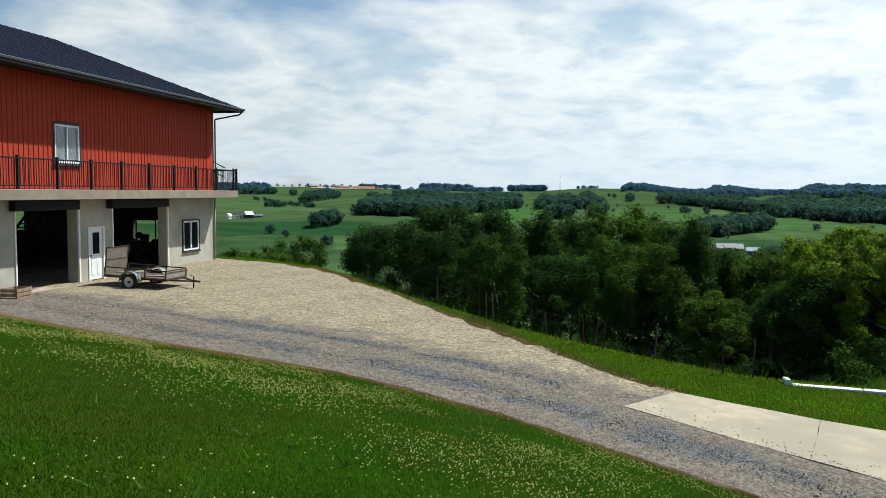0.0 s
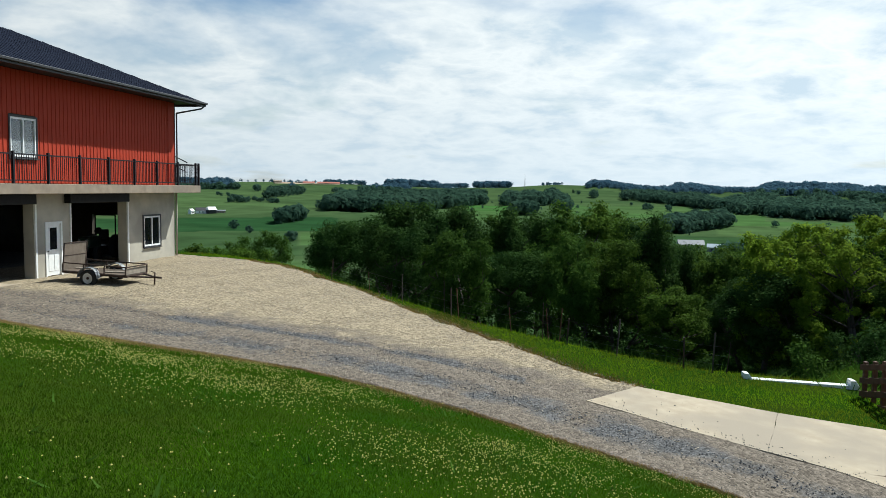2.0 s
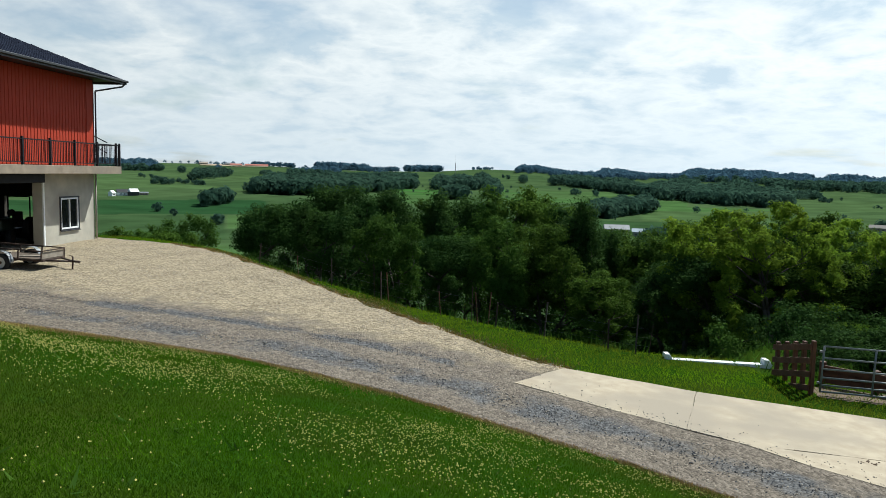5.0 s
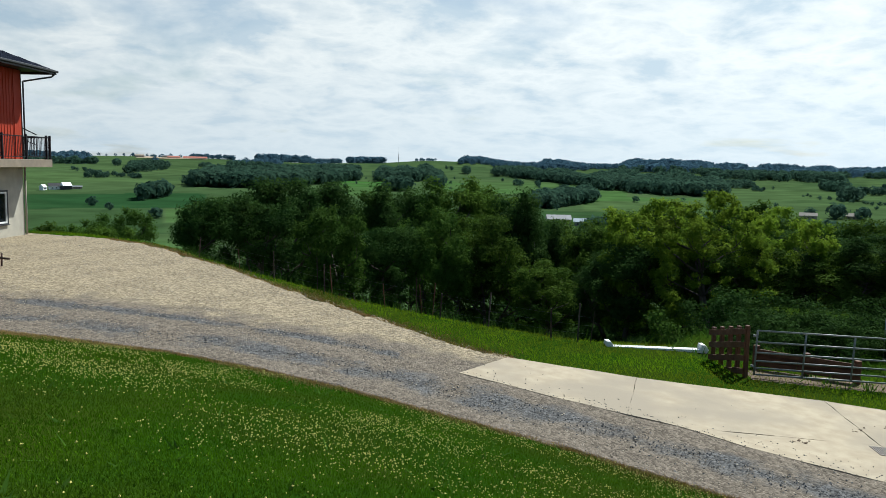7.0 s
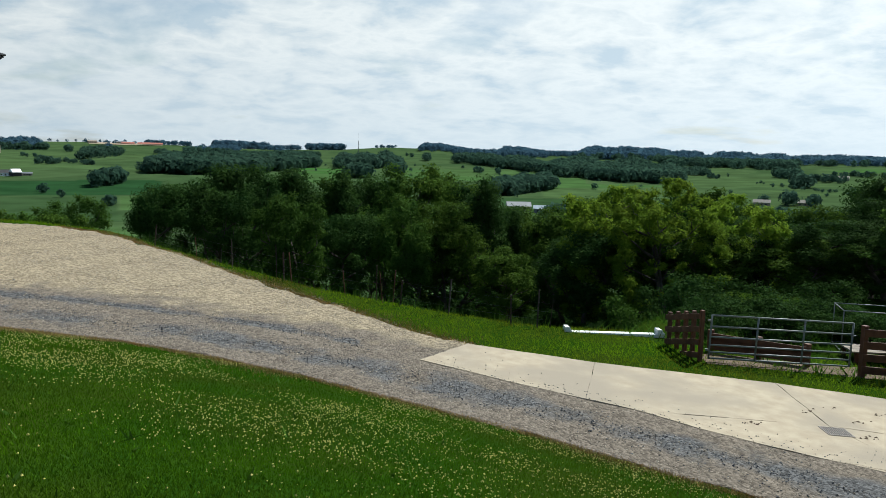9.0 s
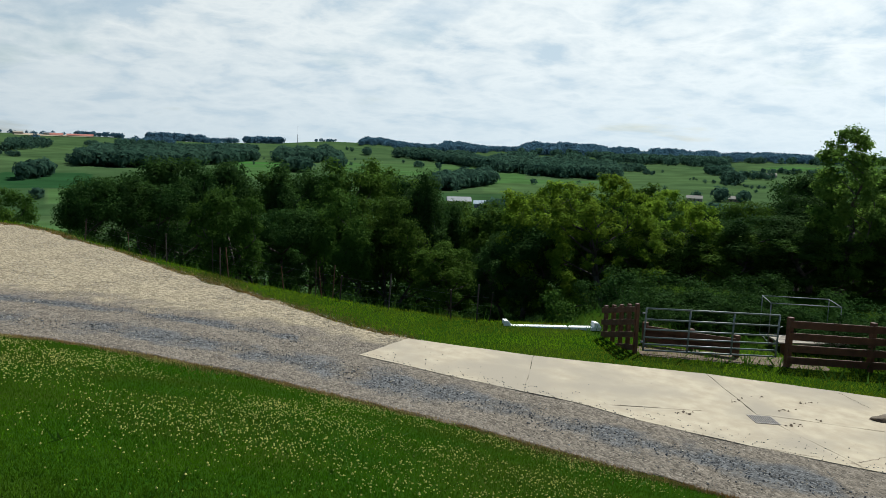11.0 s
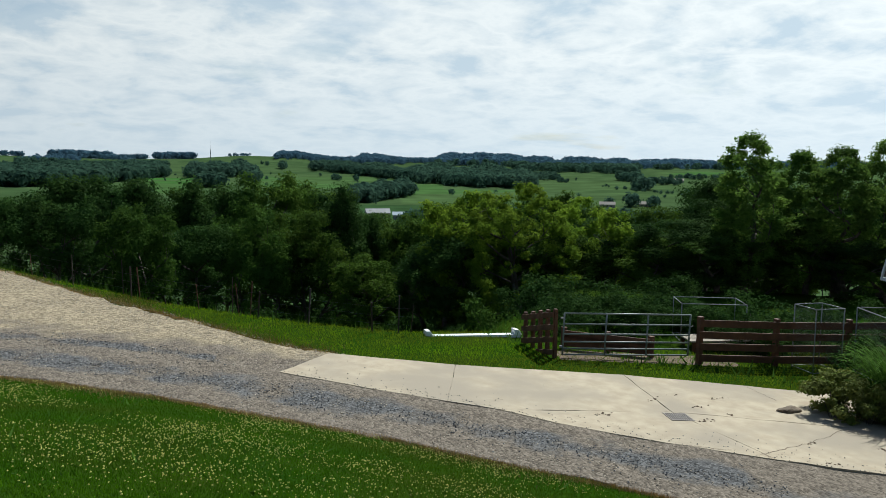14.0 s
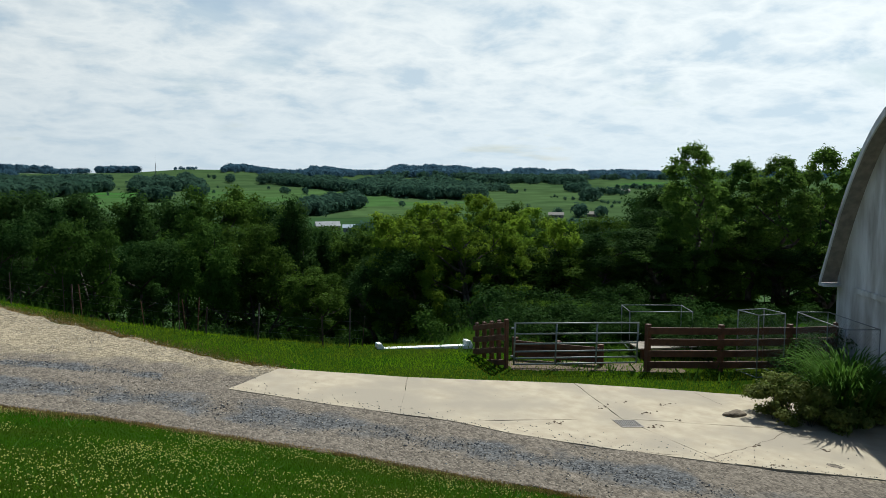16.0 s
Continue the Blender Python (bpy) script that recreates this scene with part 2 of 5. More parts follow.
def field_material():
    """Farm fields: cells of different crops, soft variation; the mesh attribute 'crop' picks out single fields (0.5: as the cells fall)."""
    m = bpy.data.materials.new("field")
    m.use_nodes = True
    nt, lk = m.node_tree.nodes, m.node_tree.links
    b = nt["Principled BSDF"]
    b.inputs["Roughness"].default_value = 0.95
    b.inputs["Specular IOR Level"].default_value = 0.0
    tc = nt.new("ShaderNodeTexCoord")
    warp = nt.new("ShaderNodeTexNoise")
    warp.inputs["Scale"].default_value = 0.006
    lk.new(tc.outputs["Object"], warp.inputs["Vector"])
    va = nt.new("ShaderNodeVectorMath")
    va.operation = "MULTIPLY_ADD"
    va.inputs[1].default_value = (110, 110, 0)
    lk.new(warp.outputs["Color"], va.inputs[0])
    lk.new(tc.outputs["Object"], va.inputs[2])
    mp = nt.new("ShaderNodeMapping")
    mp.inputs["Scale"].default_value = (0.0042, 0.0060, 0.0)
    mp.inputs["Rotation"].default_value = (0, 0, 0.35)
    lk.new(va.outputs[0], mp.inputs["Vector"])
    vo = nt.new("ShaderNodeTexVoronoi")
    vo.inputs["Scale"].default_value = 1.0
    lk.new(mp.outputs[0], vo.inputs["Vector"])
    sp = nt.new("ShaderNodeSeparateColor")
    lk.new(vo.outputs["Color"], sp.inputs[0])
    at = nt.new("ShaderNodeAttribute")
    at.attribute_name = "crop"
    pick = nt.new("ShaderNodeMath")
    pick.operation = "MULTIPLY_ADD"
    pick.inputs[1].default_value = 0.30
    lk.new(sp.outputs[0], pick.inputs[0])
    lk.new(at.outputs["Fac"], pick.inputs[2])
    r = nt.new("ShaderNodeValToRGB")
    for k, (p, c) in enumerate(((0.1, (0.020, 0.056, 0.020)), (0.35, (0.038, 0.070, 0.027)), (0.6, (0.052, 0.087, 0.034)), (0.8, (0.060, 0.102, 0.037)), (1.0, (0.042, 0.116, 0.026)))):
        e = r.color_ramp.elements[k] if k < 2 else r.color_ramp.elements.new(p)
        e.position, e.color = p, (*c, 1)
    lk.new(pick.outputs[0], r.inputs[0])
    n = nt.new("ShaderNodeTexNoise")
    n.inputs["Scale"].default_value, n.inputs["Detail"].default_value = 0.03, 8
    lk.new(tc.outputs["Object"], n.inputs["Vector"])
    hs = nt.new("ShaderNodeHueSaturation")
    mr = nt.new("ShaderNodeMapRange")
    mr.inputs["From Min"].default_value, mr.inputs["From Max"].default_value = 0.3, 0.7
    mr.inputs["To Min"].default_value, mr.inputs["To Max"].default_value = 0.75, 1.2
    lk.new(n.outputs["Fac"], mr.inputs["Value"])
    lk.new(mr.outputs[0], hs.inputs["Value"])
    lk.new(r.outputs[0], hs.inputs["Color"])
    lk.new(hs.outputs[0], b.inputs["Base Color"])
    return m


def gravel_material():
    """Crushed stone: pale by the building, packed brown on the drive, blue-grey chips in the wheel lines (mesh attribute 'chips', 'packed')."""
    m = bpy.data.materials.new("gravel")
    m.use_nodes = True
    nt, lk = m.node_tree.nodes, m.node_tree.links
    b = nt["Principled BSDF"]
    b.inputs["Roughness"].default_value = 0.95
    b.inputs["Specular IOR Level"].default_value = 0.1
    tc = nt.new("ShaderNodeTexCoord")

    def ramp(src, p0, p1, c0, c1):
        r = nt.new("ShaderNodeValToRGB")
        r.color_ramp.elements[0].position, r.color_ramp.elements[1].position = p0, p1
        r.color_ramp.elements[0].color, r.color_ramp.elements[1].color = (*c0, 1), (*c1, 1)
        lk.new(src, r.inputs[0])
        return r.outputs[0]

    def mix(fac, a, c):
        x = nt.new("ShaderNodeMix")
        x.data_type = "RGBA"
        lk.new(fac, x.inputs["Factor"])
        lk.new(a, x.inputs["A"])
        lk.new(c, x.inputs["B"])
        return x.outputs["Result"]

    vo = nt.new("ShaderNodeTexVoronoi")
    vo.inputs["Scale"].default_value = 20
    lk.new(tc.outputs["Object"], vo.inputs["Vector"])
    sp = nt.new("ShaderNodeSeparateColor")
    lk.new(vo.outputs["Color"], sp.inputs[0])
    n = nt.new("ShaderNodeTexNoise")
    n.inputs["Scale"].default_value, n.inputs["Detail"].default_value = 1.1, 8
    lk.new(tc.outputs["Object"], n.inputs["Vector"])
    pale = ramp(sp.outputs[0], 0.0, 1.0, (0.135, 0.108, 0.072), (0.42, 0.345, 0.235))
    pack = ramp(sp.outputs[1], 0.0, 1.0, (0.085, 0.070, 0.055), (0.225, 0.188, 0.150))
    chip = ramp(sp.outputs[2], 0.0, 1.0, (0.046, 0.045, 0.045), (0.158, 0.155, 0.154))

    def attr(name, lo, hi):
        a = nt.new("ShaderNodeAttribute")
        a.attribute_name = name
        ad = nt.new("ShaderNodeMath")
        lk.new(a.outputs["Fac"], ad.inputs[0])
        lk.new(n.outputs["Fac"], ad.inputs[1])
        return ramp(ad.outputs[0], lo, hi, (0, 0, 0), (1, 1, 1))

    c = mix(attr("packed", 0.72, 1.02), pale, pack)
    c = mix(attr("chips", 0.74, 0.98), c, chip)
    # mottling of fines and stones at two sizes
    n2 = nt.new("ShaderNodeTexNoise")
    n2.inputs["Scale"].default_value, n2.inputs["Detail"].default_value, n2.inputs["Roughness"].default_value = 4.5, 10, 0.7
    lk.new(tc.outputs["Object"], n2.inputs["Vector"])
    mr = nt.new("ShaderNodeMapRange")
    mr.inputs["From Min"].default_value, mr.inputs["From Max"].default_value = 0.3, 0.7
    mr.inputs["To Min"].default_value, mr.inputs["To Max"].default_value = 0.72, 1.22
    lk.new(n2.outputs["Fac"], mr.inputs["Value"])
    hs = nt.new("ShaderNodeHueSaturation")
    lk.new(mr.outputs[0], hs.inputs["Value"])
    lk.new(c, hs.inputs["Color"])
    lk.new(hs.outputs[0], b.inputs["Base Color"])
    bp = nt.new("ShaderNodeBump")
    bp.inputs["Strength"].default_value, bp.inputs["Distance"].default_value = 0.55, 0.03
    bp.invert = True
    lk.new(vo.outputs["Distance"], bp.inputs["Height"])
    lk.new(bp.outputs[0], b.inputs["Normal"])
    return m


M_FIELD, M_GRAVEL = field_material(), gravel_material()
M_BLADE = surface("grass_blade", (0.040, 0.110, 0.003), (0.070, 0.160, 0.004), 0.9, 0.9, spread=0.55, trans=0.3, c3=(0.060, 0.108, 0.007), big=0.28, spec=0.0)
M_VERGE = surface("verge_blade", (0.115, 0.215, 0.006), (0.165, 0.270, 0.009), 0.9, 0.9, spread=0.4, trans=0.45, c3=(0.12, 0.14, 0.012), big=0.3, spec=0.0)
M_CLOVER = surface("clover_white", (0.50, 0.44, 0.12), (0.66, 0.58, 0.19), 40, 0.9, spread=0.25, spec=0.05)
M_STONE = surface("loose_stone", (0.28, 0.24, 0.185), (0.46, 0.40, 0.32), 9, 0.9, spread=0.5, spec=0.1)
M_CHIP = surface("blue_chip", (0.07, 0.072, 0.075), (0.14, 0.142, 0.146), 9, 0.9, spread=0.5, spec=0.05)
M_WHITE = surface("white_paint", (0.80, 0.80, 0.79), (0.86, 0.86, 0.85), 6, 0.5, 0.04, 30)
M_TRIM = surface("black_trim", (0.015, 0.015, 0.018), (0.022, 0.022, 0.025), 8, 0.5)
# near black: the indoor shade is put into the wall and stair colour
M_INTERIOR = surface("shade_dark_interior", (0.035, 0.028, 0.02), (0.055, 0.042, 0.03), 3, 0.9)
M_TIMBER = surface("rough_timber", (0.20, 0.13, 0.075), (0.30, 0.21, 0.13), 6, 0.85, 0.2, 30, stretch=(1, 1, 0.2))
M_FENCE = surface("brown_stained_board", (0.080, 0.030, 0.013), (0.130, 0.052, 0.023), 5, 0.7, 0.2, 30, spread=0.2)
M_OLDBOARD = surface("weathered_board", (0.23, 0.19, 0.15), (0.34, 0.29, 0.23), 5, 0.85, 0.2, 30)
M_GALV = surface("galvanised_steel", (0.16, 0.168, 0.175), (0.23, 0.238, 0.245), 14, 0.5, 0.05, 30, metal=0.3)
M_DARKGLASS = surface("dark_glass", (0.012, 0.014, 0.016), (0.02, 0.022, 0.024), 3, 0.06)
M_DRY = surface("dry_grass", (0.28, 0.175, 0.06), (0.40, 0.27, 0.11), 3, 0.9, spread=0.35, spec=0.0)
M_GATE = surface("green_grey_gate_steel", (0.12, 0.145, 0.137), (0.185, 0.21, 0.20), 8, 0.45, 0.05, 30)
M_RUST = surface("rusted_black_steel", (0.022, 0.014, 0.011), (0.065, 0.034, 0.022), 7, 0.75, 0.2, 40)
M_IRON = surface("worn_cast_iron", (0.16, 0.13, 0.11), (0.24, 0.20, 0.17), 9, 0.7, 0.2, 40)
M_OLDPLANK = surface("dark_weathered_plank", (0.07, 0.05, 0.036), (0.12, 0.088, 0.062), 5, 0.85, 0.2, 30)
M_RUBBER = surface("tyre_rubber", (0.014, 0.014, 0.014), (0.025, 0.025, 0.025), 9, 0.8)
M_RIM = surface("white_rim", (0.6, 0.6, 0.6), (0.72, 0.72, 0.72), 6, 0.4, metal=0.2)
M_BARK = surface("bark", (0.035, 0.028, 0.022), (0.075, 0.06, 0.047), 5, 0.95, 0.6, 12, stretch=(1, 1, 0.3))
M_LEAF_Y = surface("leaf_yellow_green", (0.120, 0.205, 0.018), (0.185, 0.268, 0.026), 0.5, 0.85, spread=0.35, trans=0.5, spec=0.03)
M_LEAF_D = surface("leaf_dark", (0.024, 0.060, 0.013), (0.042, 0.084, 0.017), 0.4, 0.85, spread=0.35, trans=0.35, spec=0.03)
# the blue in both far leaf colours stands in for distance haze
M_FARLEAF_HAZED = surface("far_wood_hazed_leaf", (0.042, 0.088, 0.060), (0.058, 0.108, 0.073), 0.02, 0.95, spread=0.1, spec=0.0, trans=0.5)
M_RIDGELEAF_HAZED = surface("ridge_wood_hazed_leaf", (0.060, 0.120, 0.165), (0.074, 0.138, 0.184), 0.02, 0.95, spread=0.1, spec=0.0, trans=0.5)
M_BLUEROOF = surface("pale_blue_roof", (0.20, 0.26, 0.32), (0.25, 0.31, 0.37), 0.3, 0.6)
M_DECK = surface("stained_deck_edge", (0.22, 0.172, 0.124), (0.30, 0.24, 0.178), 2.5, 0.85, 0.15, 50, c3=(0.22, 0.18, 0.14), big=0.8)
M_SHED = surface("shed_roof", (0.13, 0.14, 0.155), (0.18, 0.19, 0.205), 0.3, 0.6)
M_EARTH = surface("bare_earth", (0.09, 0.06, 0.038), (0.14, 0.095, 0.06), 3, 0.95, 0.5, 20)
M_BARNWHITE = surface("flaking_white_board", (0.60, 0.61, 0.60), (0.76, 0.77, 0.76), 2.0, 0.75, 0.15, 14, c3=(0.40, 0.39, 0.36), big=1.6, stretch=(1, 1, 0.25))
M_SHINGLE = surface("old_shingle", (0.20, 0.18, 0.16), (0.30, 0.27, 0.23), 5, 0.9, 0.3, 20, spread=0.2)
M_STRAP = surface("day_lily_blade", (0.045, 0.11, 0.012), (0.085, 0.165, 0.025), 3, 0.8, spread=0.4, trans=0.3, spec=0.03)
M_CARPET = surface("plywood_sheet", (0.15, 0.115, 0.085), (0.21, 0.165, 0.125), 4, 0.8)
M_TRACTOR = surface("dull_green_paint", (0.02, 0.035, 0.02), (0.03, 0.05, 0.03), 5, 0.5)
M_GLASS = bpy.data.materials.new("window_glass")
M_GLASS.use_nodes = True
gb = M_GLASS.node_tree.nodes["Principled BSDF"]
gb.inputs["Transmission Weight"].default_value, gb.inputs["Roughness"].default_value = 0.9, 0.02
gb.inputs["Base Color"].default_value = (0.75, 0.8, 0.82, 1)

# ---- ground ----


def ground_sheet():
    angles = np.radians(np.concatenate([np.arange(-50, -20, 1.0), np.arange(-20, 62, 0.35), np.arange(62, 80, 1.0), np.arange(80, 310, 5)]))
    radii = np.concatenate([[0.0], np.geomspace(2.0, 60, 120), np.geomspace(62, 2600, 230), [3200, 4800]])
    v = np.array([(0, 0)] + [(r * math.sin(a), r * math.cos(a)) for r in radii[1:] for a in angles])
    pts = np.column_stack([v, ground_z(v[:, 0], v[:, 1])])
    na = len(angles)
    faces = [(0, 1 + (j + 1) % na, 1 + j) for j in range(na)]
    for i in range(len(radii) - 2):
        for j in range(na):
            a, b = 1 + i * na + j, 1 + i * na + (j + 1) % na
            faces.append((a, b, b + na, a + na))
    me = raw("ground", pts.tolist(), faces, M_TURF, True)
    me.materials.append(M_FIELD)
    az, r = np.degrees(np.arctan2(pts[:, 0], pts[:, 1])), np.hypot(pts[:, 0], pts[:, 1])
    edge = 25 * waves(pts[:, 0], pts[:, 1], 90, 2.0)
    crop = np.full(len(pts), .38)
    # single fields: headings, distances, crop
    for a0, a1, r0, r1, c in ((-40, -5, 610, 770, .02), (-9.8, -4, 470, 600, .80), (-40, -4, 800, 1500, .46), (-40, -8, 380, 600, .30), (-40, -5, 60, 380, .56), (4, 7.5, 760, 1080, .72), (11, 25, 830, 1240, .66), (18, 32, 470, 640, .20), (22, 32, 640, 860, .66), (31, 60, 640, 1250, .46), (40, 60, 1250, 1500, .60)):
        inside = (az > a0) & (az < a1) & (r + edge > r0) & (r + edge < r1)
        crop = np.where(inside, c, crop)
    me.attributes.new("crop", "FLOAT", "POINT").data.foreach_set("value", crop.astype(np.float32))
    me.polygons.foreach_set("material_index", [1 if np.hypot(*me.vertices[p.vertices[0]].co[:2]) > 80 else 0 for p in me.polygons])
    return tagged(new("ground", me), "mown lawn, verge and rolling green farmland", "ground", kind="structure")


ground_sheet()


def even(line, n):
    s = np.concatenate([[0], np.cumsum(np.hypot(*np.diff(line, axis=0).T))])
    q = np.linspace(0, s[-1], n)
    return np.column_stack([np.interp(q, s, line[:, 0]), np.interp(q, s, line[:, 1])])


def gravel_yard():
    """The drive and yard between lawn and verge, with ragged edges and a skirt."""
    n, m = 420, 110
    rnd = np.random.RandomState(3)
    a, b = even(LAWN_EDGE[1:], n), even(VERGE_EDGE[1:], n)
    ja = np.convolve(rnd.uniform(-0.28, 0.28, n + 4), np.ones(5) / 5, "valid")
    jb = np.convolve(rnd.uniform(-0.5, 0.5, n + 4), np.ones(5) / 5, "valid")
    w = np.hypot(*(b - a).T)
    f = np.linspace(0, 1, m + 1)[None, :]
    f = f + (ja / w)[:, None] * (1 - f) + (jb / w)[:, None] * f
    xy = a[:, None, :] * (1 - f[..., None]) + b[:, None, :] * f[..., None]
    x, y = xy[..., 0].ravel(), xy[..., 1].ravel()
    lift = np.full((n, m + 1), 0.035)
    lift[:, 0] = lift[:, -1] = -0.05
    s = side(LAWN_EDGE, x, y)
    z = near_z(x, y) + lift.ravel() + 0.02 * waves(x, y, 0.7, 2.0) - 0.025 * np.exp(-((s - 1.4) / 0.35) ** 2) - 0.02 * np.exp(-((s - 3.2) / 0.35) ** 2)
    faces = [(i * (m + 1) + j, i * (m + 1) + j + 1, (i + 1) * (m + 1) + j + 1, (i + 1) * (m + 1) + j) for i in range(n - 1) for j in range(m)]
    me = raw("road", np.column_stack([x, y, z]).tolist(), faces, M_GRAVEL, True)
    packed = np.clip((6.0 - s) / 3.5, 0, 1) * 0.74
    chips = 0.54 * np.exp(-((s - 1.5) / 0.8) ** 2) + 0.55 * np.exp(-((s - 3.3) / 0.4) ** 2) * (x < 3)
    chips = chips * np.clip((x + 14) / 8, 0, 1) * np.clip(0.85 + 0.6 * waves(x, y, 1.3, 5.0), 0.2, 1)
    for name, val in (("packed", packed), ("chips", chips)):
        me.attributes.new(name, "FLOAT", "POINT").data.foreach_set("value", val.astype(np.float32))
    return tagged(new("road", me), "pale crushed-stone yard and drive with blue-grey wheel tracks", "gravel drive", kind="structure")


gravel_yard()


CRACKS = (((15.44, 14.41), (15.24, 13.21)), ((11.84, 10.61), (13.36, 10.86), (14.3, 11.08), (15.11, 11.36)), ((11.91, 10.68), (11.9, 10.21)), ((10.68, 11.39), (11.53, 10.87)))


def apron():
    """Concrete slabs with open joints, laid on the slope."""
    base = thing("pavement", Matrix(), "pale concrete apron with open joints and dark crumbs", "pavement", kind="structure")
    slabs = (((4.15, 17.62), (5.8, 19.15), (8.68, 17.6), (7.16, 14.86), (5.72, 16.1)),
             ((8.68, 17.6), (12.75, 16.03), (11.89, 13.2), (8.05, 14.1), (7.16, 14.86)),
             ((12.75, 16.03), (14.54, 15.1), (16.9, 13.8), (19, 12.6), (17.6, 10.2), (11.89, 13.2)),
             ((8.05, 14.1), (11.89, 13.2), (11.95, 10.34), (10.36, 11.6), (8.8, 13.1)),
             ((11.89, 13.2), (17.6, 10.2), (20.5, 5.0), (14.4, 8.63), (11.95, 10.34)))
    rnd = random.Random(4)
    for s in slabs:
        c = Vector((sum(p[0] for p in s) / len(s), sum(p[1] for p in s) / len(s)))
        ring = []
        for p, q in zip(s, s[1:] + s[:1]):
            p, q = Vector(p), Vector(q)
            k = max(2, int((q - p).length / 0.45))
            for i in range(k):
                v = p.lerp(q, i / k)
                v += Vector((rnd.uniform(-.02, .02), rnd.uniform(-.02, .02))) if i else Vector((0, 0))
                ring.append(v + (c - v).normalized() * 0.008)
        bm = bmesh.new()
        top = [bm.verts.new((v.x, v.y, float(near_z(v.x, v.y)) + 0.044)) for v in ring]
        low = [bm.verts.new((v.x, v.y, float(near_z(v.x, v.y)) - 0.08)) for v in ring]
        mid = bm.verts.new((c.x, c.y, float(near_z(c.x, c.y)) + 0.044))
        for i in range(len(ring)):
            j = (i + 1) % len(ring)
            bm.faces.new((top[i], top[j], mid))
            bm.faces.new((top[j], top[i], low[i], low[j]))
        part("slab", bm, M_CONC, base)
    # hairline cracks filled with dirt
    for line in CRACKS:
        bm = bmesh.new()
        row = []
        for (ax, ay), (bx, by) in zip(line[:-1], line[1:]):
            k = max(3, int(math.hypot(bx - ax, by - ay) / .12))
            d = Vector((bx - ax, by - ay)).normalized()
            for i in range(k):
                f = i / k
                v = Vector((ax + (bx - ax) * f, ay + (by - ay) * f)) + Vector((-d.y, d.x)) * rnd.uniform(-.025, .025)
                w = rnd.uniform(.003, .008)
                row.append([bm.verts.new((v.x - d.y * w * e, v.y + d.x * w * e, float(near_z(v.x, v.y)) + .048)) for e in (-1, 1)])
        for p, q in zip(row[:-1], row[1:]):
            bm.faces.new((p[0], p[1], q[1], q[0]))
        part("crack", bm, M_EARTH, base, "dirt-filled hairline crack")


apron()

# ---- workshop building, in its own axes: x along the long wall, y into the building ----
BLD = Matrix(((math.sin(radians(12.1)), -math.cos(radians(12.1)), 0, -14.75), (math.cos(radians(12.1)), math.sin(radians(12.1)), 0, 27.0), (0, 0, 1, 0), (0, 0, 0, 1)))
X0, END, DEPTH = -14.0, 13.75, 11.0


def quad_shape(*pts):
    bm = bmesh.new()
    bm.faces.new([bm.verts.new(p) for p in pts])
    return bm


def framed_window(parent, x0, x1, z0, z1, y, glass, white=0.075):
    """A slider: black surround, white frame with a middle bar, two panes, sill."""
    w = part("window", boxes((x0 - .07, x1 + .07, y - .05, y + .02, z0 - .07, z0), (x0 - .07, x1 + .07, y - .05, y + .02, z1, z1 + .07), (x0 - .07, x0, y - .05, y + .02, z0, z1), (x1, x1 + .07, y - .05, y + .02, z0, z1)), M_TRIM, parent, "black-trimmed white sliding window")
    xm = (x0 + x1) / 2
    part("frame", boxes((x0, x1, y - .03, y + .05, z0, z0 + white), (x0, x1, y - .03, y + .05, z1 - white, z1), (x0, x0 + white, y - .03, y + .05, z0 + white, z1 - white), (x1 - white, x1, y - .03, y + .05, z0 + white, z1 - white), (xm - .03, xm + .03, y - .035, y + .05, z0 + white, z1 - white)), M_WHITE, w, "white vinyl frame")
    for a, b in ((x0 + white, xm - .03), (xm + .03, x1 - white)):
        g = part("pane", boxes((a, b, y + .01, y + .02, z0 + white, z1 - white)), glass, w)
        g.visible_shadow = False
    part("sill", boxes((x0 - .09, x1 + .09, y - .09, y - .05, z0 - .1, z0 - .06), bevel=.005), M_TRIM, w)


def siding_panel(width, z0, z1, pitch):
    bm = bmesh.new()
    k, n = 0, int(round(width / pitch))
    prof = []
    for i in range(n):
        x = i * pitch
        prof += [(x, 0), (x + pitch - .07, 0), (x + pitch - .055, -.022), (x + pitch - .02, -.022), (x + pitch - .005, 0)]
    prof.append((width, 0))
    a = [bm.verts.new((x, y, z0)) for x, y in prof]
    b = [bm.verts.new((x, y, z1)) for x, y in prof]
    for i in range(len(prof) - 1):
        bm.faces.new((a[i], a[i + 1], b[i + 1], b[i]))
    return bm


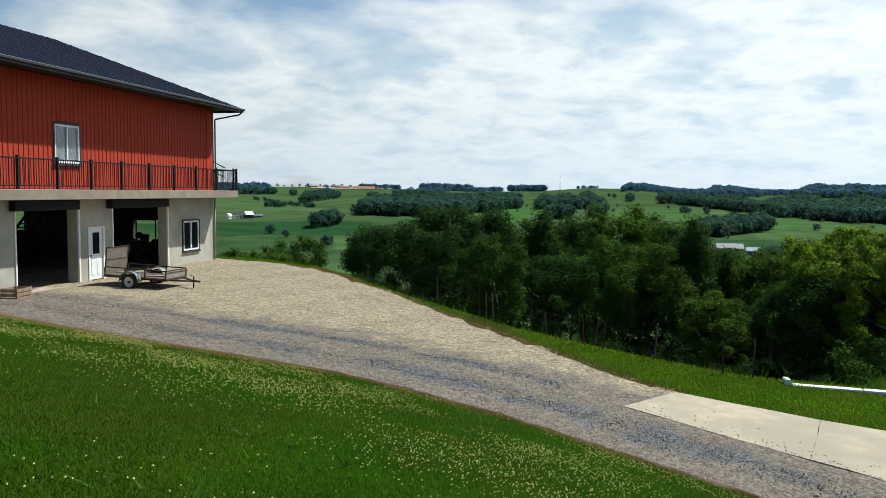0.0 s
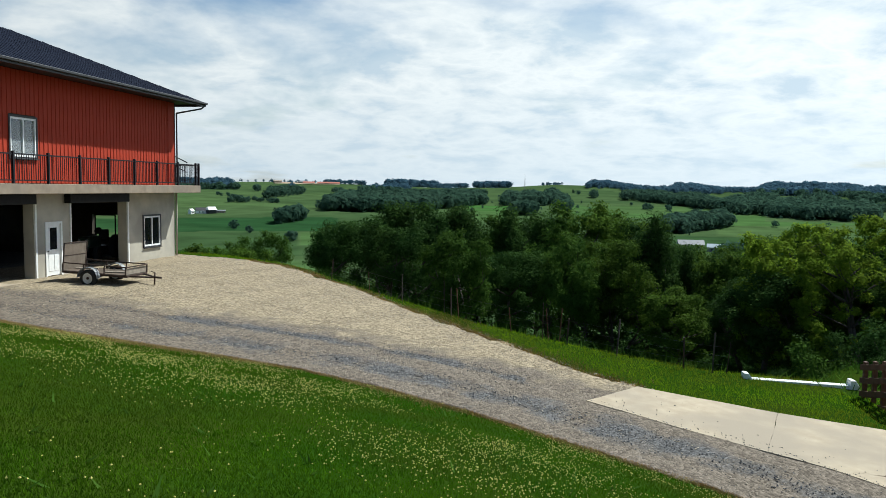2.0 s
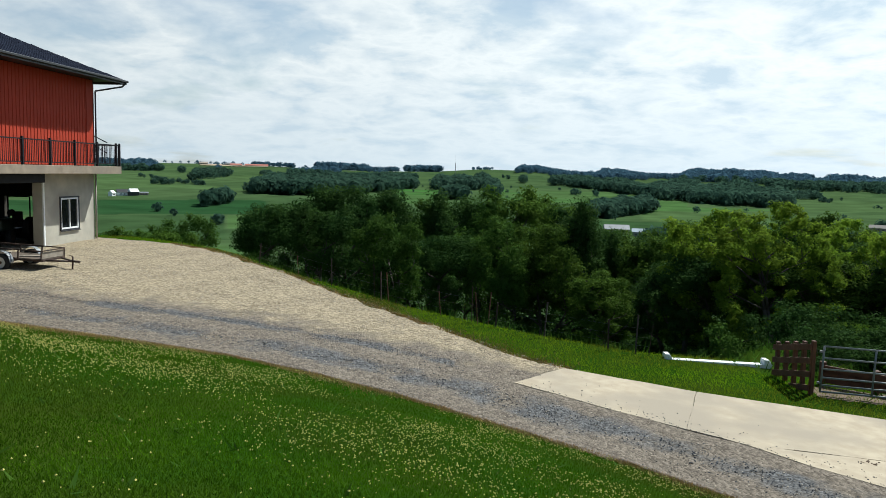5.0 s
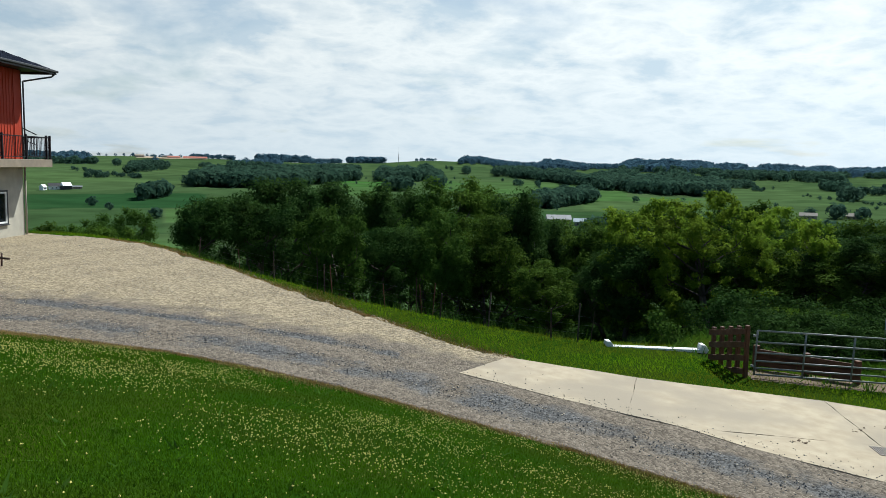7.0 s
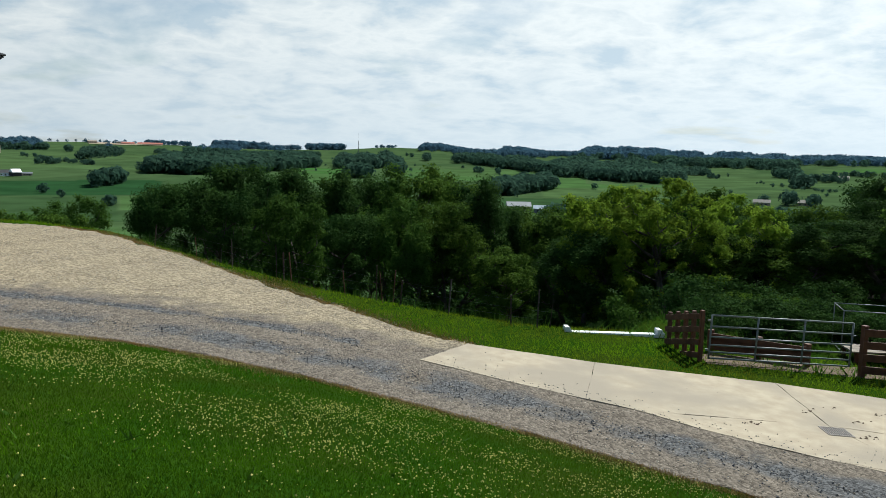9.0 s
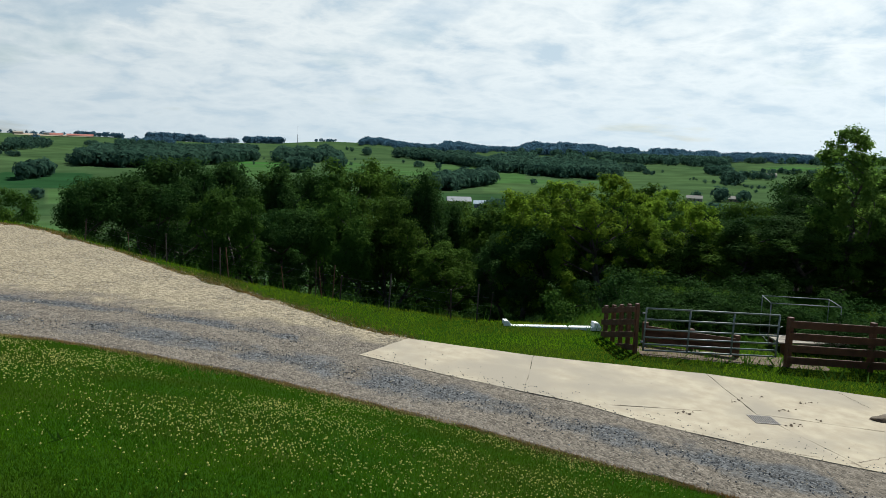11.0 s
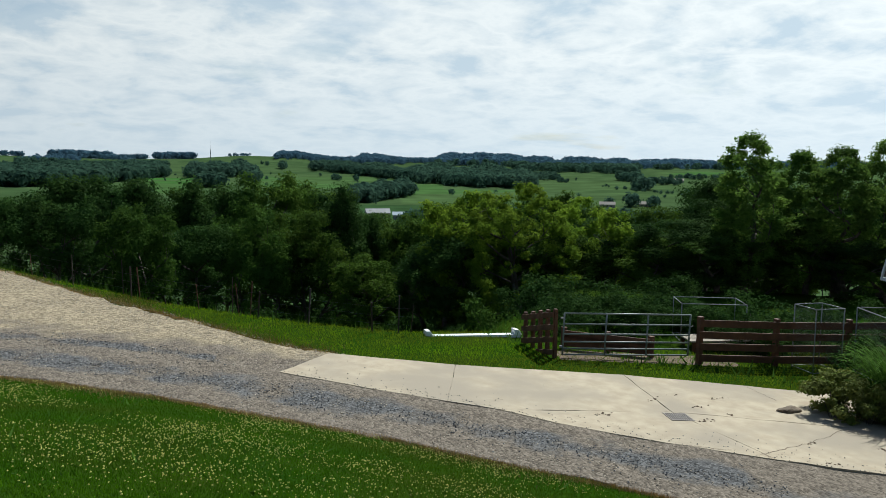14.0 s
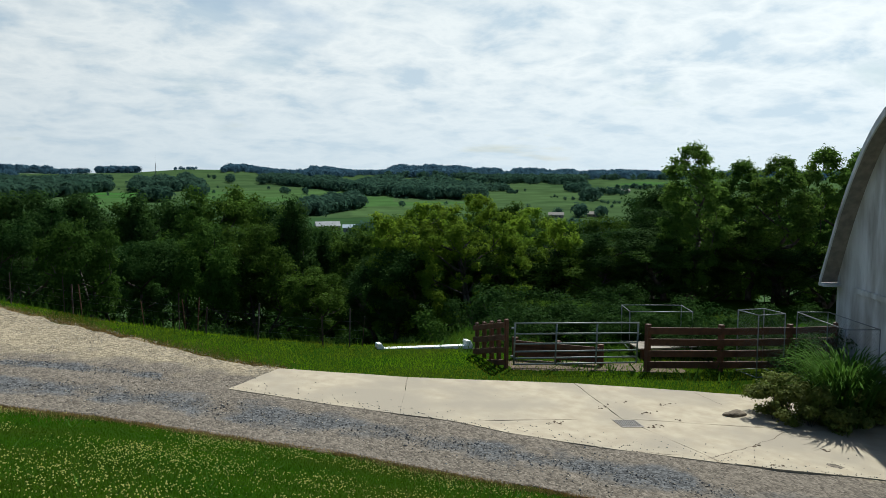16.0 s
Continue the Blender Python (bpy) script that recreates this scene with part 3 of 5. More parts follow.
def workshop():
    w = thing("workshop_building", BLD, "two-storey workshop of dark red ribbed steel over cast concrete", "building")
    H = 3.3
    lower = part("lower_wall", boxes((X0, END, 0, .28, 2.84, H)), M_WALLC, w, "grey cast-concrete ground floor wall")
    for a, b in ((X0, 0), (3.27, 3.84), (4.79, 5.4), (9.48, 10.79), (12.25, END)):
        part("wall_pier", boxes((a, b, 0, .28, -.3, 2.84)), M_WALLC, lower)
    part("wall_pier", boxes((10.79, 12.25, 0, .28, -.3, .69), ), M_WALLC, lower)
    part("wall_pier", boxes((10.79, 12.25, 0, .28, 2.12, 2.84)), M_WALLC, lower)
    part("wall_pier", boxes((3.84, 4.79, 0, .28, 2.1, 2.84)), M_WALLC, lower)
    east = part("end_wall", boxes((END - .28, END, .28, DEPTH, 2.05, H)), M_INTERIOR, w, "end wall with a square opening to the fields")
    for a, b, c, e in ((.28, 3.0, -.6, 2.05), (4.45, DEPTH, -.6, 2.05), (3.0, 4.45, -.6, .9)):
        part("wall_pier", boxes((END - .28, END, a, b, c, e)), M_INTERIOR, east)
    part("end_wall", boxes((X0, X0 + .28, .28, DEPTH, -.6, H)), M_WALLC, w)
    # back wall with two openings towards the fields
    back = part("back_wall", boxes((X0, END, DEPTH - .28, DEPTH, 2.6, H)), M_INTERIOR, w, "unlined back wall, coloured near black for the indoor shade")
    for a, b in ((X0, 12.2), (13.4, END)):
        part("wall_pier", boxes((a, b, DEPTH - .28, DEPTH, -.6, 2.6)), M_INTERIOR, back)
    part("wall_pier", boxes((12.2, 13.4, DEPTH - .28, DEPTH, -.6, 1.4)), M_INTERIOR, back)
    # floor colour lowered as well, for the shade inside
    part("floor_slab", boxes((X0 + .28, END - .28, .28, DEPTH - .28, -.3, .0)), surface("shop_floor", (.07, .065, .06), (.10, .095, .09), 3, .8), w, "grey shop floor, its colour darkened for the indoor shade")
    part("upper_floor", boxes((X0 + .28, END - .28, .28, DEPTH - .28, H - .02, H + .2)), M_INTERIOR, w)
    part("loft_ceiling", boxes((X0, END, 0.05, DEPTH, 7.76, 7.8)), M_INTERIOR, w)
    # upper storey of ribbed sheets
    upper = part("upper_wall", boxes((X0, 2.0, .03, .18, 3.6, 7.72), (3.45, END, .03, .18, 3.6, 7.72), (2.0, 3.45, .03, .18, 3.6, 4.55), (2.0, 3.45, .03, .18, 6.04, 7.72)), M_INTERIOR, w, "dark red ribbed steel cladding")
    sheets = {k: finish("siding_panel", siding_panel(.725, *k, .2417), M_RED) for k in ((3.62, 7.72), (3.62, 4.47), (6.12, 7.72))}
    i0 = -22
    for i in range(i0, 17):
        x = 2.0 + i * .725
        if x < X0 - .1 or x > END - .6:
            continue
        for k in (((3.62, 4.47), (6.12, 7.72)) if i in (0, 1) else ((3.62, 7.72),)):
            p = part("siding_panel", sheets[k], None, upper)
            p.location = (x, 0, 0)
    part("corner_trim", boxes((END - .6, END + .03, -.03, .0, 3.6, 7.72)), M_RED, w)
    part("corner_trim", boxes((END + .0, END + .05, -.045, .1, 3.6, 7.72)), M_TRIM, w, "black corner trim")
    part("end_wall", boxes((END - .18, END, .18, DEPTH, 3.6, 7.72)), M_RED, w)
    part("end_wall", boxes((X0, X0 + .18, .18, DEPTH, 3.6, 7.72)), M_RED, w)
    part("back_wall", boxes((X0, END, DEPTH - .18, DEPTH, H, 7.72)), M_RED, w)
    framed_window(w, 2.03, 3.42, 4.58, 6.01, 0.0, M_GLASS)
    # sheet added behind the glass so the panes read grey
    part("curtain", boxes((2.0, 3.7, .3, .33, 4.4, 6.2)), surface("grey_backing", (.09, .10, .11), (.14, .15, .16), 5, .9), w, "grey sheet added behind the window glass")
    framed_window(w, 10.79, 12.25, .69, 2.12, 0.0, M_DARKGLASS)
    # man door
    d = part("door", boxes((3.89, 4.74, .03, .08, .03, 2.05), bevel=.006), M_WHITE, w, "white half-glazed steel door")
    part("door_frame", boxes((3.81, 3.89, -.03, .1, 0, 2.13), (4.74, 4.82, -.03, .1, 0, 2.13), (3.89, 4.74, -.03, .1, 2.05, 2.13)), M_WHITE, d)
    part("pane", boxes((4.11, 4.53, .018, .029, 1.05, 1.9)), M_DARKGLASS, d, "dark door glass")
    part("pane_bead", boxes((4.07, 4.11, .012, .03, 1.01, 1.94), (4.53, 4.57, .012, .03, 1.01, 1.94), (4.11, 4.53, .012, .03, 1.01, 1.05), (4.11, 4.53, .012, .03, 1.9, 1.94)), M_WHITE, d)
    for a in (4.03, 4.37):
        part("door_panel", boxes((a, a + .26, .018, .03, .2, .85), bevel=.008), M_WHITE, d)
    part("door_knob", boxes((3.95, 4.01, -.03, .03, .96, 1.02), bevel=.015), M_TRIM, d)
    # shutter boxes, jamb boards, sills of the two big doorways
    for a, b, c, e in ((-.30, 3.01, 0, 3.27), (4.98, 9.19, 5.4, 9.48)):
        part("shutter_box", boxes((a, b, -.3, -.01, 2.84, 3.21), bevel=.02), M_BLACK, w, "black roller shutter box")
        part("jamb_board", boxes((e - .05, e - .002, .03, .46, 0, 2.84)), M_WALLC, w, "concrete door reveal")
        part("jamb_edge", boxes((e - .03, e + .07, -.03, .03, 0, 2.84), bevel=.005), M_WHITE, w, "white door track edge")
        part("jamb_edge", boxes((c - .07, c, -.04, .3, 0, 2.84), bevel=.005), M_WHITE, w)
        part("door_sill", boxes((c - .05, e + .05, -.45, .28, -.25, .012)), M_CONC, w, "pale concrete door sill")
    # deck with rail
    part("deck_slab", boxes((X0, 14.18, -1.2, 0, 3.24, 3.6), bevel=.012), M_DECK, w, "stained cast-concrete deck edge")
    part("deck_slab", boxes((END + .005, 14.18, 0.005, 6, 3.24, 3.6), bevel=.012), M_DECK, w)
    rail = part("deck_rail", boxes((X0, 14.12, -1.16, -1.11, 4.6, 4.65), (X0, 14.12, -1.15, -1.12, 3.7, 3.74), (14.08, 14.13, -1.11, 4, 4.6, 4.65), (14.09, 14.12, -1.11, 4, 3.7, 3.74)), M_BLACK, w, "black steel deck rail with thin pickets")
    post, picket = finish("post", boxes((-.045, .045, -.045, .045, 3.6, 4.72), bevel=.006), M_BLACK), finish("picket", boxes((-.009, .009, -.009, .009, 3.74, 4.6)), M_BLACK)
    for x in (-10.7, -8.8, -6.9, -5.0, -3.05, -1.14, .74, 2.56, 4.41, 6.31, 8.22, 10.1, 12.0, 13.79):
        part("post", post, None, rail).location = (x, -1.135, 0)
    for y in (-1.135, .2, 1.9, 3.6):
        part("post", post, None, rail).location = (14.105, y, 0)
    for i in range(150):
        part("picket", picket, None, rail).location = (-4.2 + i * .122, -1.135, 0)
    for i in range(40):
        part("picket", picket, None, rail).location = (14.105, -1.0 + i * .122, 0)
    bm = bmesh.new()
    tube(bm, (13.95, 1.2, 5.6), (13.95, -.6, 4.75), .025)
    tube(bm, (13.95, 1.2, 5.1), (13.95, -.6, 4.25), .02)
    part("stair_handrail", bm, M_BLACK, rail)
    # hipped roof: eaves, fascia, soffit
    ex, ey, ez, rise = 14.8, -1.2, 7.84, 2.73
    a, b, c, e = (X0 - 1, ey, ez), (ex, ey, ez), (ex, DEPTH + 1.2, ez), (X0 - 1, DEPTH + 1.2, ez)
    ym = (DEPTH) / 2
    r1, r0 = (9.1, ym, ez + rise), (X0 - 1, ym, ez + rise)
    roof = part("roof", quad_shape(a, b, r1, r0), M_ROOF, w, "dark blue-black standing-seam roof")
    part("roof_slope", quad_shape(b, c, r1), M_ROOF, roof)
    part("roof_slope", quad_shape(c, e, r0, r1), M_ROOF, roof)
    seam = bmesh.new()
    for i in range(70):
        x = X0 - .8 + i * .42
        if x > ex - .2:
            break
        f = 1.0 if x < r1[0] else (ex - x) / (ex - r1[0])
        tube(seam, (x, ey, ez + .012), (x, ey + (ym - ey) * f, ez + rise * f + .012), .008, n=4)
    part("roof_seam", seam, M_ROOF, roof)
    part("soffit", boxes((X0 - 1, ex, ey, .0, ez - .1, ez - .08), (END + .06, ex, .0, DEPTH + 1.2, ez - .1, ez - .08)), M_TRIM, roof)
    part("fascia", boxes((X0 - 1, ex, ey - .02, ey, ez - .2, ez), (ex, ex + .02, ey - .02, DEPTH + 1.2, ez - .2, ez)), M_TRIM, roof)
    part("gutter", boxes((X0 - 1, ex + .04, ey - .12, ey - .02, ez - .12, ez - .01), bevel=.02), M_TRIM, roof, "black rain gutter")
    bm = bmesh.new()
    tube(bm, (ex - .1, ey - .05, ez - .14), (ex - .25, ey + .1, ez - .33), .04)
    tube(bm, (ex - .25, ey + .1, ez - .33), (END + .1, -.1, ez - .62), .04)
    tube(bm, (END + .1, -.1, ez - .62), (END + .1, -.1, 3.7), .04)
    part("downpipe", bm, M_TRIM, roof, "black downpipe")
    bm = bmesh.new()
    tube(bm, (END + .06, -.06, 3.24), (END + .06, -.06, .05), .05)
    part("downpipe", bm, M_WALLC, roof, "pale lower downpipe")
    # stair inside the first doorway
    bm = bmesh.new()
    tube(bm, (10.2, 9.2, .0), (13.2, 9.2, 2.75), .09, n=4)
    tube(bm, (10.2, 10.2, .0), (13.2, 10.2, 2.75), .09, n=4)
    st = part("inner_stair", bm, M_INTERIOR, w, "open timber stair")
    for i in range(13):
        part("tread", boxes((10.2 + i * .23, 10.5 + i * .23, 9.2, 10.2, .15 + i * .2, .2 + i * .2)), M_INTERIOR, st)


workshop()

# ---- things in and before the workshop ----


def at_bld(x, y, z=0.0, turn=0.0):
    return BLD @ pose(x, y, z, 0, 0, turn)


def wheel(parent, m, r, w, rim=M_RIM):
    """Tyre with a rounded tread, rim and hub; the axle is along y."""
    n = 24
    bm = bmesh.new()
    prof = [(r * .62, -w / 2), (r * .9, -w / 2), (r, -w * .32), (r, w * .32), (r * .9, w / 2), (r * .62, w / 2)]
    rings = [[bm.verts.new(m @ Vector((a * math.cos(k * 2 * math.pi / n), b, a * math.sin(k * 2 * math.pi / n)))) for k in range(n)] for a, b in prof]
    for i in range(len(prof)):
        p, q = rings[i], rings[(i + 1) % len(prof)]
        for k in range(n):
            bm.faces.new((p[k], p[(k + 1) % n], q[(k + 1) % n], q[k]))
    ty = part("wheel", bm, M_RUBBER, parent, "black rubber tyre on a white rim")
    bm = bmesh.new()
    for d in (-1, 1):
        c = bm.verts.new(m @ Vector((0, d * w * .2, 0)))
        ring = [bm.verts.new(m @ Vector((r * .63 * math.cos(k * 2 * math.pi / n), d * w * .42, r * .63 * math.sin(k * 2 * math.pi / n)))) for k in range(n)]
        for k in range(n):
            bm.faces.new((ring[k], ring[(k + 1) % n], c))
    part("rim", bm, rim, ty)
    bm = bmesh.new()
    tube(bm, m @ Vector((0, -w * .45, 0)), m @ Vector((0, w * .45, 0)), r * .16, n=10)
    part("hub", bm, M_RUST, ty)
    return ty


def trailer():
    """Small flatbed with a mesh-backed ramp standing up at the rear; x runs from tail to hitch."""
    p = Vector((-11.4, 29.9))
    t = thing("utility_trailer", pose(p.x, p.y, gz(p.x, p.y) + .03, 0, 0, -13) @ pose(0, 0, 0, 0, 2.5, 0), "rusty black single-axle utility trailer with its ramp raised", "trailer")
    L, W, Z = 1.28, .68, .47
    for i in range(7):
        part("plank", boxes((-L, L, -W + i * .1943 + .004, -W + (i + 1) * .1943 - .004, Z, Z + .03)), M_OLDPLANK, t, "dark weathered deck plank")
    fr = part("frame", boxes((-L, L, -W - .04, -W, Z - .06, Z + .01), (-L, L, W, W + .04, Z - .06, Z + .01), (-L - .04, -L, -W, W, Z - .06, Z + .01), (L, L + .04, -W, W, Z - .06, Z + .01), (-.6, -.55, -W, W, Z - .06, Z - .003), (.5, .55, -W, W, Z - .06, Z - .003)), M_RUST, t, "rusted angle-iron frame")
    for y in (-W - .02, W + .02):
        part("side_rail", boxes((-L, L + .02, y - .02, y + .02, Z + .3, Z + .34)), M_RUST, fr)
        for x in (-L, -.42, .42, L):
            part("rail_post", boxes((x - .02, x + .02, y - .02, y + .02, Z, Z + .3)), M_RUST, fr)
    part("front_rail", boxes((L, L + .04, -W, W, Z + .3, Z + .34)), M_RUST, fr)
    part("front_board", boxes((L - .025, L - .005, -W, W, Z + .04, Z + .26)), M_OLDBOARD, fr, "weathered front board")
    rp = part("ramp", boxes((-.02, .02, -W, -W + .04, 0, 1.1), (-.02, .02, W - .04, W, 0, 1.1), (-.02, .02, -W, W, 1.06, 1.1), (-.02, .02, -W, W, 0, .04), (-.015, .015, -W, W, .6, .63)), M_RUST, t, "raised tail ramp")
    rp.matrix_local = pose(-L - .03, 0, Z - .05, 0, 3, 0)
    part("ramp_sheet", boxes((-.012, .008, -W + .05, W - .05, .05, 1.05)), M_CARPET, rp, "brown plywood sheet")
    for y in (-W - .17, W + .17):
        wheel(t, pose(-.1, y, .31), .32, .19)
        bm = bmesh.new()
        for k in range(10):
            a, b = math.pi * k / 10, math.pi * (k + 1) / 10
            vs = [bm.verts.new((-.1 + .4 * math.cos(q), y + d, .33 + .38 * math.sin(q))) for q in (a, b) for d in (-.11, .11)]
            bm.faces.new((vs[0], vs[1], vs[3], vs[2]))
        f = part("fender", bm, M_GALV, t, "dull steel mudguard")
        so = f.modifiers.new("solid", "SOLIDIFY")
        so.thickness = .015
    bm = bmesh.new()
    tube(bm, (-.1, -W - .2, .31), (-.1, W + .2, .31), .03)
    part("axle", bm, M_RUST, t)
    bm = bmesh.new()
    tube(bm, (L, -.5, Z - .03), (L + .75, 0, Z - .05), .035)
    tube(bm, (L, .5, Z - .03), (L + .75, 0, Z - .05), .035)
    tube(bm, (L + .7, 0, Z - .05), (L + 1.02, 0, Z - .05), .04)
    tg = part("tongue", bm, M_RUST, t, "A-shaped drawbar")
    bm = bmesh.new()
    tube(bm, (L + .75, 0, .1), (L + .75, 0, Z + .12), .03)
    tube(bm, (L + .75, 0, Z + .12), (L + .61, 0, Z + .16), .014)
    tube(bm, (L + .75, 0, .09), (L + .75, 0, .12), .1, n=12)
    part("jack", bm, M_RUST, tg)
    for x, y in ((-.9, .2), (.6, -.2)):
        b = thing("scrap_board", t.matrix_world @ pose(x, y, Z + .032, 0, 0, 25), "short weathered board lying on the trailer deck", "board")
        part("board", boxes((-.4, .4, -.07, .07, 0, .04), bevel=.006), M_OLDBOARD, b)


trailer()


def tractor():
    t = thing("tractor", at_bld(11.3, 2.7, 0, 188), "small dark tractor with rollover bar parked inside the shop", "tractor")
    part("hood", boxes((.2, 1.5, -.28, .28, .6, 1.15), bevel=.08), M_TRACTOR, t)
    part("chassis", boxes((-.8, 1.4, -.2, .2, .4, .62)), M_BLACK, t)
    part("seat", boxes((-.6, -.15, -.24, .24, .85, .95), (-.68, -.58, -.24, .24, .95, 1.4), bevel=.03), M_RUBBER, t)
    bm = bmesh.new()
    for a, b in (((-.8, -.5, .6), (-.8, -.5, 2.1)), ((-.8, .5, .6), (-.8, .5, 2.1)), ((-.8, -.5, 2.1), (-.8, .5, 2.1))):
        tube(bm, a, b, .035)
    part("rollover_bar", bm, M_BLACK, t)
    bm = bmesh.new()
    tube(bm, (.2, 0, 1.1), (-.02, 0, 1.35), .02)
    tube(bm, (-.04, 0, 1.35), (.0, 0, 1.38), .18, n=14)
    part("steering_wheel", bm, M_BLACK, t)
    for x, y, r, w in ((-.6, -.6, .58, .3), (-.6, .6, .58, .3), (1.1, -.48, .34, .2), (1.1, .48, .34, .2)):
        wheel(t, pose(x, y, r), r, w, M_RUST)
    for y in (-.18, .18):
        bm = bmesh.new()
        tube(bm, (1.48, y, .98), (1.53, y, .98), .06, n=12)
        part("headlight", bm, M_GALV, t)


tractor()


def barrel(x, y, r, h, mat, label):
    t = thing("barrel", at_bld(x, y), label, "barrel")
    bm = bmesh.new()
    for i, (a, b) in enumerate(((r, r * 1.03), (r * 1.03, r * .98), (r * .98, r))):
        tube(bm, (0, 0, .005 + h * i / 3), (0, 0, .005 + h * (i + 1) / 3), a, b, 18)
    part("body", bm, mat, t)
    bm = bmesh.new()
    tube(bm, (0, 0, h), (0, 0, h + .03), r * .9, n=18)
    part("lid", bm, mat, t)


barrel(1.5, 2.2, .17, .5, M_GALV, "pale plastic pail standing on the shop floor")
barrel(.7, 3.4, .28, .85, M_RUST, "dark steel drum standing on the shop floor")


def bench(x, y, turn, label):
    t = thing("workbench", at_bld(x, y, 0, turn), label, "workbench")
    part("top", boxes((-.9, .9, -.3, .3, .86, .92)), M_TIMBER, t)
    for a in (-.82, .82):
        for b in (-.24, .24):
            part("leg", boxes((a - .04, a + .04, b - .04, b + .04, 0, .86)), M_TIMBER, t)
    part("shelf", boxes((-.85, .85, -.27, .27, .3, .34)), M_TIMBER, t)


bench(.45, 5.0, 90, "rough timber workbench along the inner shop wall")
bench(6.2, 7.5, 0, "rough timber workbench standing before the back opening")


def crate(x, y, turn):
    """A slatted timber crate of firewood by the doorway."""
    t = thing("firewood_crate", at_bld(x, y, gz(*(at_bld(x, y).translation.xy)) + .035, turn), "slatted timber crate beside the open shop doorway", "crate")
    for z in (.02, .16, .30):
        for y2 in (-.3, .28):
            part("slat", boxes((-.4, .4, y2, y2 + .02, z, z + .11)), M_TIMBER, t)
        for x2 in (-.42, .4):
            part("slat", boxes((x2, x2 + .02, -.3, .3, z, z + .11)), M_TIMBER, t)
    for a in (-.38, .34):
        for b in (-.27, .23):
            part("corner_post", boxes((a, a + .04, b, b + .04, 0, .43)), M_TIMBER, t)
    part("base_board", boxes((-.4, .4, -.28, .28, .02, .04)), M_TIMBER, t)


crate(-.75, -.6, 8)

# ---- yard: drain, rock, gate, fences, kennel, planting ----


def on(x, y, lift=0.0):
    return Vector((x, y, gz(x, y) + lift))


def slope_pose(x, y, turn, lift=0.0):
    """A pose that lies on the slope of the yard."""
    n = Vector((gz(x - .3, y) - gz(x + .3, y), gz(x, y - .3) - gz(x, y + .3), .6)).normalized()
    return Matrix.Translation(on(x, y, lift)) @ Vector((0, 0, 1)).rotation_difference(n).to_matrix().to_4x4() @ pose(0, 0, 0, 0, 0, turn)


def drain():
    t = thing("drain_grate", slope_pose(11.78, 12.85, -16, .045) @ Matrix.Diagonal((.74, .92, 1, 1)), "dark cast-iron drain grate set in the concrete apron", "drain grate")
    part("rim", boxes((-.36, .36, -.27, -.23, 0, .012), (-.36, .36, .23, .27, 0, .012), (-.36, -.32, -.23, .23, 0, .012), (.32, .36, -.23, .23, 0, .012)), M_IRON, t)
    # flat black sheet stands in for the shaded hole below the bars
    part("pit", boxes((-.32, .32, -.23, .23, 0, .002)), M_TRIM, t)
    bar = finish("bar", boxes((-.014, .014, -.23, .23, .003, .012)), M_IRON)
    for i in range(9):
        part("bar", bar, None, t).location = (-.272 + i * .068, 0, 0)


drain()


def lump(r, seed, sx=1.0, sy=1.0, sz=1.0, cut=0.0):
    bm = bmesh.new()
    bmesh.ops.create_icosphere(bm, subdivisions=3, radius=1.0)
    for v in bm.verts:
        k = 1 + .3 * noise.noise(v.co * 1.3 + Vector((seed, 0, 0))) + .1 * noise.noise(v.co * 4 + Vector((seed, 3, 0)))
        v.co = Vector((v.co.x * sx, v.co.y * sy, max(v.co.z * sz, -.35))) * r * k
    return bm


rock = thing("rock", Matrix.Translation(on(14.87, 12.62, .06)), "grey-brown field stone at the edge of the flower bed", "rock")
part("stone", lump(.22, 3, 1.5, .7, .45), surface("field_stone", (.10, .07, .045), (.19, .145, .10), 6, .9, .4, 20), rock)


def straight(bm, p, q, w, h, z0, low=(0, 0)):
    """A board from p to q with its lower edge z0 above the ground at each end."""
    p, q = Vector(p), Vector(q)
    n = Vector((-(q - p).y, (q - p).x)).normalized() * w / 2
    vs = []
    for e, zz in ((p, low[0]), (q, low[1])):
        g = gz(e.x, e.y) + z0 - zz
        for s, d in ((-1, 0), (1, 0), (1, h), (-1, h)):
            vs.append(bm.verts.new((e.x + n.x * s, e.y + n.y * s, g + d)))
    for f in ((0, 1, 2, 3), (7, 6, 5, 4), (0, 4, 5, 1), (1, 5, 6, 2), (2, 6, 7, 3), (3, 7, 4, 0)):
        bm.faces.new([vs[i] for i in f])


def board_fence(points, heights, label, post_w=.14, top=1.32, boards=4, face=.02, sink=0.0):
    t = thing("board_fence", Matrix(), label, "fence", "brown board fences")
    low = {p: sink * k / (len(points) - 1) for k, p in enumerate(points)}
    for x, y in points:
        bm = bmesh.new()
        g = gz(x, y) - low[x, y]
        add_box(bm, x - post_w / 2, x + post_w / 2, y - post_w / 2, y + post_w / 2, g - .3, g + top + .06, bevel=.008)
        part("post", bm, M_FENCE, t)
    for p, q in zip(points[:-1], points[1:]):
        d = (Vector(q) - Vector(p)).normalized()
        off = Vector((d.y, -d.x)) * (post_w / 2 + face)
        for i in range(boards):
            bm = bmesh.new()
            straight(bm, Vector(p) + off - d * .05, Vector(q) + off + d * .05, .035, heights, .10 + i * (top - heights - .12) / (boards - 1), (low[p], low[q]))
            part("board", bm, M_FENCE, t)


